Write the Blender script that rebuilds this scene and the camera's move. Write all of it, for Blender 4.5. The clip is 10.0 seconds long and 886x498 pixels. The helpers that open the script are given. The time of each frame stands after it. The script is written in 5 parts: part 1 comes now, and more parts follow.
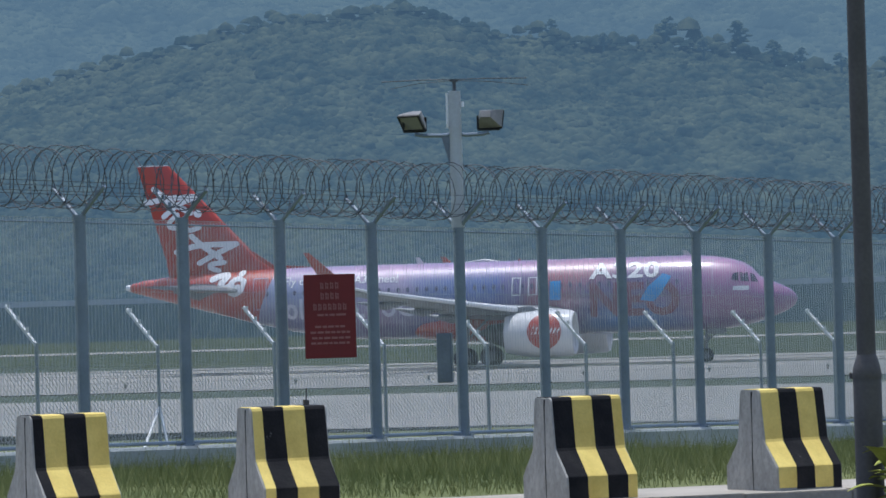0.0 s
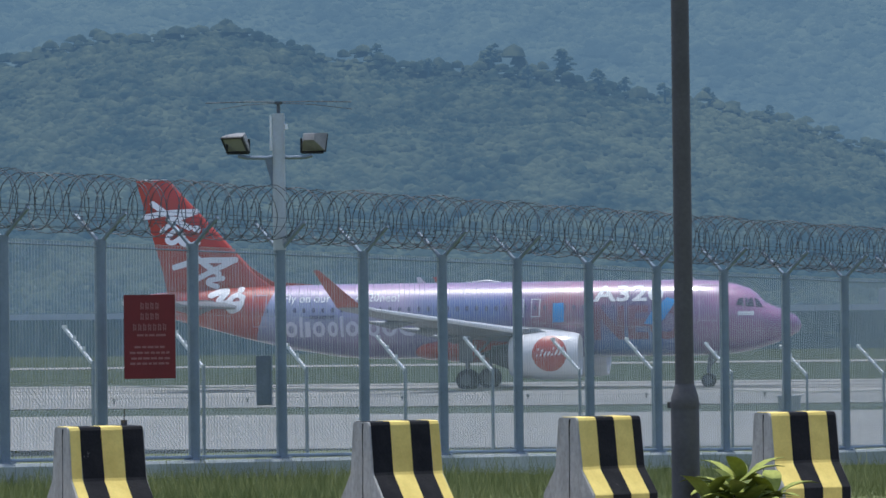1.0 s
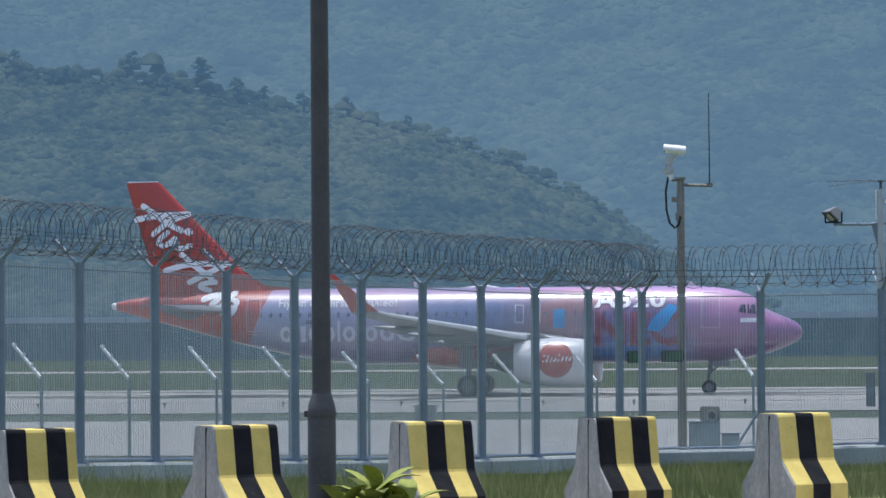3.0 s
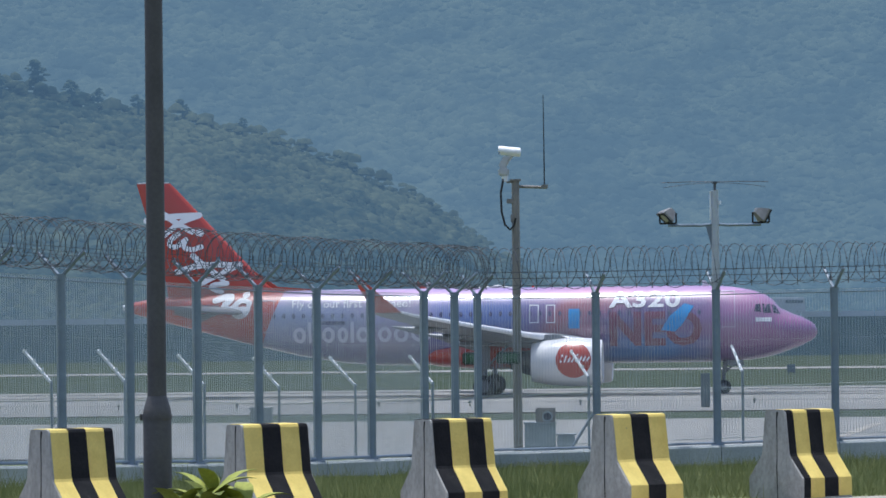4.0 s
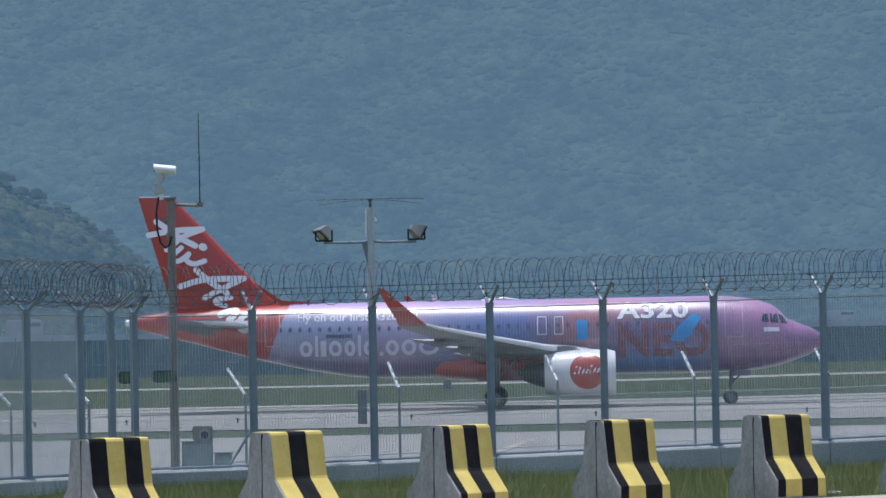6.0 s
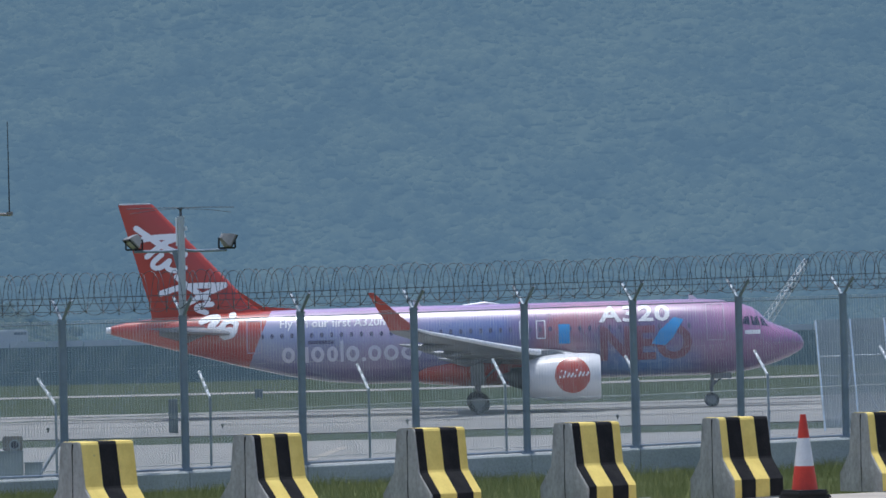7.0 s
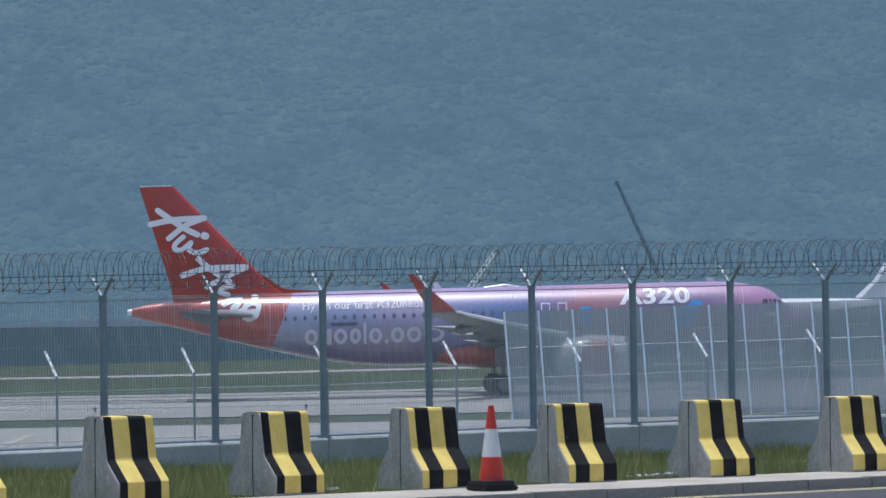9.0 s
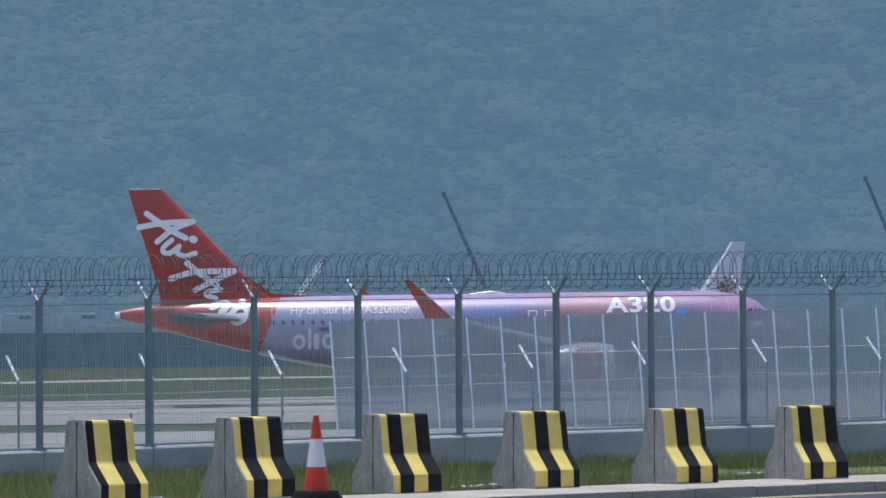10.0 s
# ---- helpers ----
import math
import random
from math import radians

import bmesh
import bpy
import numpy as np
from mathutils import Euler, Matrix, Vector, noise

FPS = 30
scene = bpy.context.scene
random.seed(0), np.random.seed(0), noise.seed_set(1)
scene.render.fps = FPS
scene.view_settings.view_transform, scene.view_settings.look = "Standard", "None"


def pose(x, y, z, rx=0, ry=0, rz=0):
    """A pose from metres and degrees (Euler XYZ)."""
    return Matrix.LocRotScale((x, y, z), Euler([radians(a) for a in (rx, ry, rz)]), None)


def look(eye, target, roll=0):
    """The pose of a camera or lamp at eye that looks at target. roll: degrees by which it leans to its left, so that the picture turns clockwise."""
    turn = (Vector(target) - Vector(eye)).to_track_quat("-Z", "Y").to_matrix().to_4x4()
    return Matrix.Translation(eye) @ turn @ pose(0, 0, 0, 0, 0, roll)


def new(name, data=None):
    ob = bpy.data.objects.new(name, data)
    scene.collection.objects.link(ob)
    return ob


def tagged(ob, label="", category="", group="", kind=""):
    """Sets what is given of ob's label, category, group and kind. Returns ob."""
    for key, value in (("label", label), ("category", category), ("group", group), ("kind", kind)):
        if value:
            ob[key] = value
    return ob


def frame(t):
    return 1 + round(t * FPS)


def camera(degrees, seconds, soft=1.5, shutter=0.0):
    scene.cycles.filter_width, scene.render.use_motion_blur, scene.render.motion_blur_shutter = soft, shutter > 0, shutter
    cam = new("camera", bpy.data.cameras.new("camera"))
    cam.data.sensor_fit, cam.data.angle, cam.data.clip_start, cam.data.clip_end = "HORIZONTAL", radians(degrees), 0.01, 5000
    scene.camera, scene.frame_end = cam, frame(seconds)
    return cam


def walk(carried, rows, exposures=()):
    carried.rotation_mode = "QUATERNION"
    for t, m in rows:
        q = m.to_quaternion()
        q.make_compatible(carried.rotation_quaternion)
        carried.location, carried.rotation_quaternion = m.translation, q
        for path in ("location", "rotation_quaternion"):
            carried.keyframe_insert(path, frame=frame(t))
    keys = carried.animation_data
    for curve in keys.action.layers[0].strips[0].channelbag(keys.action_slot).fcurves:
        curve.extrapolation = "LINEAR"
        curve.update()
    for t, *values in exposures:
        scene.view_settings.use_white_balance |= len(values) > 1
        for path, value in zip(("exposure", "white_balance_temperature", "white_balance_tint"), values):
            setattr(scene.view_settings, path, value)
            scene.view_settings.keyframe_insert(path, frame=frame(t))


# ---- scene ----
# ---- camera: one man's spot by the road, panning with the aircraft ----
EYE = (0.0, 0.0, 1.54)
SIGHT = [  # seconds, yaw to the left, pitch up, roll
    (0.0, 12.1535, 0.7703, -1.6804), (0.5, 11.0133, 1.1279, -1.1628), (1.0, 9.7279, 1.0451, -0.6809),
    (1.5, 8.4737, 0.7343, -0.5602), (2.0, 7.173, 0.9144, -0.5565), (2.5, 5.9952, 1.0952, -0.301),
    (2.7, 5.5173, 1.1044, -0.3107), (3.8, 3.0416, 1.142, -0.5962), (4.0, 2.591, 1.1276, -0.6081),
    (4.5, 1.4966, 1.1101, -0.5259), (5.0, 0.3389, 1.1492, -0.5326), (5.5, -0.8244, 1.2644, -0.6327),
    (5.7, -1.2957, 1.2638, -0.8195), (6.8, -4.1928, 1.436, -1.3432), (7.0, -4.639, 1.3588, -1.3092),
    (7.5, -5.6902, 1.0842, -1.4292), (8.0, -6.7289, 1.0058, -0.9722), (8.5, -7.7242, 1.0237, -0.8885),
    (9.0, -8.832, 1.1403, -0.8184), (9.5, -9.897, 1.2396, -0.6078), (10.0, -11.1843, 1.2529, -0.398)]
cam = camera(11.965, 10.0, 1.6)


def sight(yaw, pitch, roll):
    a, b = radians(yaw), radians(pitch)
    ahead = Vector((-math.sin(a) * math.cos(b), math.cos(a) * math.cos(b), math.sin(b)))
    return look(EYE, Vector(EYE) + ahead * 100, roll)


PATH = [(t, sight(a, b, c)) for t, a, b, c in SIGHT]
walk(cam, PATH, [(0.0, 0.0, 5650, 10), (1.0, 0.12, 5650, 10), (2.5, 0.15, 5650, 10), (4.0, 0.15, 5650, 10), (5.0, 0.03, 5650, 10), (5.7, 0.0, 5650, 10), (10.0, 0.0, 5650, 10)])

# ---- light: high hazy sun, a little behind the aircraft ----
SUN_UP, SUN_FROM = radians(83), radians(-32)  # height; bearing from +y towards +x
sun_way = Vector((math.sin(SUN_FROM) * math.cos(SUN_UP), math.cos(SUN_FROM) * math.cos(SUN_UP), math.sin(SUN_UP)))
world = bpy.data.worlds.new("sky")
scene.world = world
world.use_nodes = True
sky = world.node_tree.nodes.new("ShaderNodeTexSky")
sky.sky_type, sky.sun_disc, sky.sun_elevation, sky.sun_rotation = "NISHITA", False, SUN_UP, SUN_FROM
sky.air_density, sky.dust_density = 1.0, 3.0
world.node_tree.links.new(sky.outputs[0], world.node_tree.nodes["Background"].inputs[0])
world.node_tree.nodes["Background"].inputs[1].default_value = 0.14
lamp = bpy.data.lights.new("sun", "SUN")
lamp.energy, lamp.angle, lamp.color = 3.1, radians(0.8), (1.0, 0.95, 0.86)
sun = new("sun", lamp)
sun.matrix_world = look(sun_way * 100, (0, 0, 0))


# ---- materials ----
def material(name, color, rough=0.6, metal=0.0, vary=0.25, scale=3.0, bump=0.0, fine=40.0, second=None, spec=None, coat=0.0, stretch=(1, 1, 1), glow=None):
    m = bpy.data.materials.new(name)
    m.use_nodes = True
    t, n, l = m.node_tree, m.node_tree.nodes, m.node_tree.links
    b = n["Principled BSDF"]
    b.inputs["Roughness"].default_value, b.inputs["Metallic"].default_value = rough, metal
    if spec is not None:
        b.inputs["Specular IOR Level"].default_value = spec
    b.inputs["Coat Weight"].default_value = coat
    b.inputs["Coat Roughness"].default_value = 0.12
    tc = n.new("ShaderNodeTexCoord")
    mp = n.new("ShaderNodeMapping")
    mp.inputs["Scale"].default_value = stretch
    l.new(tc.outputs["Object"], mp.inputs[0])
    big, small = n.new("ShaderNodeTexNoise"), n.new("ShaderNodeTexNoise")
    big.inputs["Scale"].default_value, small.inputs["Scale"].default_value = scale, fine
    big.inputs["Detail"].default_value, small.inputs["Detail"].default_value = 5, 3
    l.new(mp.outputs[0], big.inputs[0]), l.new(mp.outputs[0], small.inputs[0])
    mix = n.new("ShaderNodeMix")
    mix.data_type = "RGBA"
    dark = second or tuple(c * (1 - vary) for c in color)
    mix.inputs["A"].default_value, mix.inputs["B"].default_value = (*dark, 1), (*color, 1)
    ramp = n.new("ShaderNodeMapRange")
    ramp.inputs["From Min"].default_value, ramp.inputs["From Max"].default_value = 0.35, 0.65
    l.new(big.outputs["Fac"], ramp.inputs["Value"])
    l.new(ramp.outputs[0], mix.inputs["Factor"])
    grain = n.new("ShaderNodeMix")
    grain.data_type, grain.blend_type = "RGBA", "MULTIPLY"
    grain.inputs["Factor"].default_value = min(1.0, vary * 1.5)
    l.new(mix.outputs["Result"], grain.inputs["A"])
    g2 = n.new("ShaderNodeMapRange")
    g2.inputs["From Min"].default_value, g2.inputs["From Max"].default_value, g2.inputs["To Min"].default_value = 0.3, 0.7, 0.55
    l.new(small.outputs["Fac"], g2.inputs["Value"])
    l.new(g2.outputs[0], grain.inputs["B"])
    l.new(grain.outputs["Result"], b.inputs["Base Color"])
    if bump:
        bp = n.new("ShaderNodeBump")
        bp.inputs["Strength"].default_value, bp.inputs["Distance"].default_value = bump, 0.02
        l.new(small.outputs["Fac"], bp.inputs["Height"])
        l.new(bp.outputs[0], b.inputs["Normal"])
    # even emission that stands in for haze on far things
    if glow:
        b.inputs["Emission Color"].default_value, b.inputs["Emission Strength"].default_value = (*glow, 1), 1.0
    m["out"] = grain.name
    return m


STEEL = material("galvanised_steel", (0.265, 0.32, 0.38), 0.42, 0.15, 0.2, 2, 0.05)
WIRE = material("zinc_wire", (0.60, 0.63, 0.65), 0.45, 0.3, 0.15)
RAZOR = material("razor_wire_steel", (0.14, 0.15, 0.165), 0.7, 0.1, 0.4, 6)
ARM = material("white_painted_arm", (0.85, 0.86, 0.87), 0.5, 0, 0.15)
SCREEN_POST = material("white_screen_post_paint", (0.96, 0.96, 0.96), 0.25, 0.9, 0.04)
CONCRETE = material("weathered_concrete", (0.50, 0.485, 0.44), 0.9, 0, 0.4, 5, 0.5, 30, (0.36, 0.35, 0.315), stretch=(1, 1, 0.6))
PLINTH = material("plinth_concrete", (0.50, 0.52, 0.50), 0.9, 0, 0.3, 0.8, 0.3, 30, (0.36, 0.39, 0.37))
YELLOW = material("yellow_road_paint", (0.88, 0.68, 0.18), 0.8, 0, 0.12, 5, 0.1, 50, (0.74, 0.55, 0.13))
BLACK = material("black_road_paint", (0.016, 0.016, 0.018), 0.85, 0, 0.3, 5, 0.15, 50, (0.03, 0.029, 0.029), spec=0.15)
POLE = material("dark_grey_pole_paint", (0.125, 0.112, 0.106), 0.55, 0.1, 0.3, 2, 0.05)
ASPHALT = material("asphalt", (0.06, 0.06, 0.062), 0.9, 0, 0.3, 0.5, 0.3, 40)
KERB = material("kerb_stone", (0.46, 0.415, 0.345), 0.85, 0, 0.25, 1.2, 0.2, 30)
RED_CONE = material("red_cone_plastic", (0.62, 0.045, 0.02), 0.45, 0, 0.2, 6)
WHITE_BAND = material("white_reflective_sleeve", (0.75, 0.75, 0.74), 0.4, 0, 0.12, 8)
RUBBER = material("black_rubber", (0.02, 0.02, 0.021), 0.7, 0, 0.3, 8)
SIGN_RED = material("red_sign_enamel", (0.19, 0.012, 0.015), 0.4, 0, 0.12, 3)
SIGN_INK = material("sign_lettering", (0.36, 0.15, 0.14), 0.5, 0, 0.1)
BOX_GREY = material("grey_cabinet_paint", (0.24, 0.28, 0.32), 0.5, 0.1, 0.2, 4)
CAB_GREY = material("pale_blue_grey_cabinet_paint", (0.40, 0.45, 0.49), 0.5, 0.1, 0.2, 4)
CAM_WHITE = material("housing_off_white", (0.94, 0.94, 0.93), 0.3, 0, 0.08, 6)
RUST_POLE = material("stained_pole_steel", (0.34, 0.31, 0.27), 0.6, 0.2, 0.35, 5, 0.1, 50, (0.20, 0.19, 0.18), stretch=(1, 1, 0.2))
CABLE = material("black_cable", (0.012, 0.013, 0.016), 0.5)
GREEN_BOX = material("dark_green_enamel", (0.012, 0.05, 0.03), 0.4, 0, 0.3, 6)
GREEN_FACE = material("green_face", (0.03, 0.13, 0.05), 0.35, 0, 0.3, 9)
LAMP_BODY = material("floodlight_aluminium", (0.30, 0.29, 0.27), 0.5, 0.3, 0.2, 8)
LAMP_PALE = material("pale_grey_housing", (0.62, 0.62, 0.61), 0.4, 0.1, 0.12, 8)
LAMP_GLASS = material("floodlight_glass", (0.22, 0.22, 0.20), 0.12, 0, 0.1)
GRASS = material("verge_grass", (0.175, 0.19, 0.075), 0.9, 0, 0.35, 0.35, 0.4, 6, (0.13, 0.155, 0.058), spec=0.1)
BLADE = material("grass_blades", (0.29, 0.30, 0.125), 0.85, 0, 0.3, 0.45, 0, 10, (0.18, 0.21, 0.08), spec=0.1)
AIRGRASS = material("airfield_grass", (0.066, 0.083, 0.052), 0.95, 0, 0.3, 0.05, 0, 0.6, (0.05, 0.07, 0.045), spec=0.05)
SLAB = material("taxiway_concrete", (0.34, 0.33, 0.305), 0.95, 0, 0.2, 0.03, 0.1, 1.0, (0.26, 0.255, 0.24), stretch=(0.25, 1, 1), spec=0.05)
LEAF = material("glossy_leaf", (0.40, 0.42, 0.09), 0.7, 0, 0.35, 4, 0, 30, (0.25, 0.29, 0.06), spec=0.2)
STEM = material("brown_stem", (0.10, 0.08, 0.05), 0.8)
# far things: blue haze is put in as emission (glow)
BANK = material("hazy_dark_embankment", (0.011, 0.019, 0.022), 0.95, 0, 0.25, 0.02, 0, 0.3, glow=(0.033, 0.055, 0.072), spec=0.0)
RAIL = material("hazy_pale_parapet", (0.58, 0.60, 0.60), 0.8, 0, 0.2, 0.1, glow=(0.02, 0.03, 0.04))
FAR_WHITE = material("far_hazy_white_panels", (0.55, 0.58, 0.60), 0.7, 0, 0.2, 0.3, glow=(0.03, 0.04, 0.05))
CRANE = material("hazy_crane_paint", (0.13, 0.155, 0.18), 0.6, 0, 0.2, 0.5, glow=(0.03, 0.048, 0.062))
CRANE_PALE = material("crane_pale_paint", (0.85, 0.86, 0.86), 0.6, 0, 0.2, 0.5)
# aircraft
TAIL_RED = material("red_aircraft_paint", (0.43, 0.052, 0.030), 0.35, 0, 0.08, 0.5, coat=0.7)
WHITE_PAINT = material("white_aircraft_paint", (0.78, 0.78, 0.78), 0.3, 0, 0.06, 0.6, coat=0.4)
WING_GREY = material("grey_wing_paint", (0.21, 0.22, 0.235), 0.4, 0.1, 0.15, 0.6)
SLAT = material("bare_leading_edge", (0.88, 0.89, 0.9), 0.35, 0.0, 0.08, 1)
DARK_METAL = material("dark_nozzle_metal", (0.10, 0.10, 0.105), 0.4, 0.7, 0.3, 2)
GEAR = material("gear_grey", (0.22, 0.23, 0.24), 0.5, 0.2, 0.2, 3)
TYRE = material("tyre_rubber", (0.02, 0.02, 0.021), 0.8, 0, 0.2, 4)
PANE = material("dark_cabin_window", (0.05, 0.055, 0.09), 0.1, 0, 0.1)
CABIN = material("tinted_cabin_window", (0.13, 0.125, 0.20), 0.2, 0, 0.1)
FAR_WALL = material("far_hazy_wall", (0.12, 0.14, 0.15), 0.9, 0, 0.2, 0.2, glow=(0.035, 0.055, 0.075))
INK_WHITE = material("white_lettering", (0.9, 0.9, 0.9), 0.35, 0, 0.05)
INK_LILAC = material("pale_lilac_lettering", (0.68, 0.66, 0.76), 0.35, 0, 0.05)
INK_RED = material("red_lettering", (0.26, 0.10, 0.145), 0.35, 0, 0.15, 0.8)
INK_DARK = material("dark_registration", (0.12, 0.11, 0.22), 0.4)
INK_LINE = material("pale_door_outline", (0.60, 0.50, 0.62), 0.4)
SKY_BLUE = material("bright_blue_panel", (0.06, 0.34, 0.72), 0.35, 0, 0.1)
PINK_TAIL = material("pale_lilac_tail_paint", (0.93, 0.93, 0.95), 0.4, 0, 0.1, 0.3)
BLOOM = material("soft_pink_paint", (0.70, 0.50, 0.58), 0.4, 0, 0.15, 0.4)
PETAL = material("plum_petal_paint", (0.40, 0.17, 0.24), 0.4, 0, 0.1)


def worn(m, under, amount):
    """Chips and rubbed spots through which the concrete shows, larger ones and fine ones."""
    n, l = m.node_tree.nodes, m.node_tree.links
    b = n["Principled BSDF"]
    src = b.inputs["Base Color"].links[0].from_socket
    geo, t1 = n.new("ShaderNodeNewGeometry"), n.new("ShaderNodeTexNoise")
    t1.inputs["Scale"].default_value, t1.inputs["Detail"].default_value, t1.inputs["Roughness"].default_value = 9.0, 8.0, 0.75
    l.new(geo.outputs["Position"], t1.inputs[0])
    r = n.new("ShaderNodeMapRange")
    r.inputs["From Min"].default_value, r.inputs["From Max"].default_value = 1 - amount, 1 - amount + 0.04
    l.new(t1.outputs["Fac"], r.inputs["Value"])
    mix = n.new("ShaderNodeMix")
    mix.data_type = "RGBA"
    mix.inputs["B"].default_value = (*under, 1)
    l.new(r.outputs[0], mix.inputs["Factor"]), l.new(src, mix.inputs["A"]), l.new(mix.outputs["Result"], b.inputs["Base Color"])


worn(YELLOW, (0.40, 0.33, 0.16), 0.33)
worn(BLACK, (0.12, 0.115, 0.105), 0.34)


def livery():
    """Fuselage wrap: magenta nose, plum and red patches, blue and lavender middle, red tail."""
    m = material("wrapped_fuselage_paint", (0.5, 0.5, 0.5), 0.34, 0, 0.1, 0.6, spec=0.7, coat=1.0)
    n, l = m.node_tree.nodes, m.node_tree.links
    b = n["Principled BSDF"]
    tc = n.new("ShaderNodeTexCoord")
    sep = n.new("ShaderNodeSeparateXYZ")
    l.new(tc.outputs["Object"], sep.inputs[0])
    noise_t = n.new("ShaderNodeTexNoise")
    noise_t.inputs["Scale"].default_value, noise_t.inputs["Detail"].default_value = 0.33, 2.0
    l.new(tc.outputs["Object"], noise_t.inputs[0])

    def calc(op, a, c):
        k = n.new("ShaderNodeMath")
        k.operation = op
        for i, v in enumerate((a, c)):
            if isinstance(v, (int, float)):
                k.inputs[i].default_value = v
            else:
                l.new(v, k.inputs[i])
        return k.outputs[0]

    lean = calc("MULTIPLY", calc("SUBTRACT", sep.outputs["Z"], 4.0), 0.55)
    wob = calc("MULTIPLY", calc("SUBTRACT", noise_t.outputs["Fac"], 0.5), 5.0)
    u = calc("DIVIDE", calc("ADD", calc("MULTIPLY", sep.outputs["X"], -1.0), calc("ADD", lean, wob)), 37.57)
    ramp = n.new("ShaderNodeValToRGB")
    stops = [(0.0, (0.30, 0.07, 0.27)), (0.055, (0.38, 0.10, 0.31)), (0.13, (0.42, 0.14, 0.35)), (0.19, (0.20, 0.10, 0.29)), (0.27, (0.16, 0.10, 0.26)), (0.31, (0.38, 0.12, 0.18)),
             (0.37, (0.40, 0.09, 0.13)), (0.40, (0.20, 0.10, 0.28)), (0.45, (0.08, 0.14, 0.46)), (0.53, (0.13, 0.19, 0.48)), (0.60, (0.42, 0.31, 0.52)),
             (0.68, (0.24, 0.26, 0.50)), (0.79, (0.30, 0.35, 0.58))]
    stops = [(p, tuple(0.75 * v + 0.25 * 1.2 * sum(c) / 3 for v in c)) for p, c in stops]
    e = ramp.color_ramp.elements
    e[0].position, e[0].color = stops[0][0], (*stops[0][1], 1)
    e[1].position, e[1].color = stops[-1][0], (*stops[-1][1], 1)
    for p, c in stops[1:-1]:
        k = e.new(p)
        k.color = (*c, 1)
    l.new(u, ramp.inputs[0])
    # pinker towards the top; shade of the lower hull painted in as plum
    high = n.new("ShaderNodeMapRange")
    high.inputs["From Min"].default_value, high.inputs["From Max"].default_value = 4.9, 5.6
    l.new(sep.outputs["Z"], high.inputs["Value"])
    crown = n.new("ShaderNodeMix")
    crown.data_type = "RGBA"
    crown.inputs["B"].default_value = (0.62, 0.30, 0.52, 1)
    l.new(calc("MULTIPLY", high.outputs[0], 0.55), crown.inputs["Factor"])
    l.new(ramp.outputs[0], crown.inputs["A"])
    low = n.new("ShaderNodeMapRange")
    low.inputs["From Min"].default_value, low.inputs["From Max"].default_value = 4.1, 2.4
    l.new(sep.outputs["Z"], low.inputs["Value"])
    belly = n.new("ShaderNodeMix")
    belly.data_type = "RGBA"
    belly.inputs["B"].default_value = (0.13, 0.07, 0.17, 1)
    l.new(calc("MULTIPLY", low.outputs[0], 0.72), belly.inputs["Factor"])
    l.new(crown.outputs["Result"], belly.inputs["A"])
    # blue pool low on the forward side
    def window(sock, a, c, d, e):
        out = None
        for lo, hi in ((a, c), (e, d)):
            k = n.new("ShaderNodeMapRange")
            k.inputs["From Min"].default_value, k.inputs["From Max"].default_value = lo, hi
            l.new(sock, k.inputs["Value"])
            out = k.outputs[0] if out is None else calc("MULTIPLY", out, k.outputs[0])
        return out

    pool = n.new("ShaderNodeMix")
    pool.data_type = "RGBA"
    pool.inputs["B"].default_value = (0.09, 0.19, 0.42, 1)
    l.new(calc("MULTIPLY", window(calc("ADD", sep.outputs["X"], wob), -12.5, -10.5, -7.5, -5.0), window(sep.outputs["Z"], 1.6, 2.2, 2.9, 3.5)), pool.inputs["Factor"])
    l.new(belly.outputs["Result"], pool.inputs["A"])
    belly = pool
    # red tail behind a slanted, curved edge
    edge = calc("GREATER_THAN", calc("SUBTRACT", calc("MULTIPLY", sep.outputs["X"], -1.0), calc("MULTIPLY", calc("SUBTRACT", 5.2, sep.outputs["Z"]), 0.42)), 29.0)
    tail = n.new("ShaderNodeMix")
    tail.data_type = "RGBA"
    tail.inputs["B"].default_value = (0.43, 0.052, 0.030, 1)
    l.new(edge, tail.inputs["Factor"])
    l.new(belly.outputs["Result"], tail.inputs["A"])
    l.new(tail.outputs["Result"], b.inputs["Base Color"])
    # the skin is faintly quilted between its stringers, which spreads the glint round the hull
    skin, quilt, bend = n.new("ShaderNodeMapping"), n.new("ShaderNodeTexNoise"), n.new("ShaderNodeBump")
    skin.inputs["Scale"].default_value = (0.12, 1.0, 2.6)
    quilt.inputs["Scale"].default_value, quilt.inputs["Detail"].default_value = 2.2, 2.0
    bend.inputs["Strength"].default_value, bend.inputs["Distance"].default_value = 0.35, 0.02
    l.new(tc.outputs["Object"], skin.inputs[0]), l.new(skin.outputs[0], quilt.inputs[0]), l.new(quilt.outputs["Fac"], bend.inputs["Height"])
    l.new(bend.outputs[0], b.inputs["Coat Normal"])
    return m


LIVERY = livery()


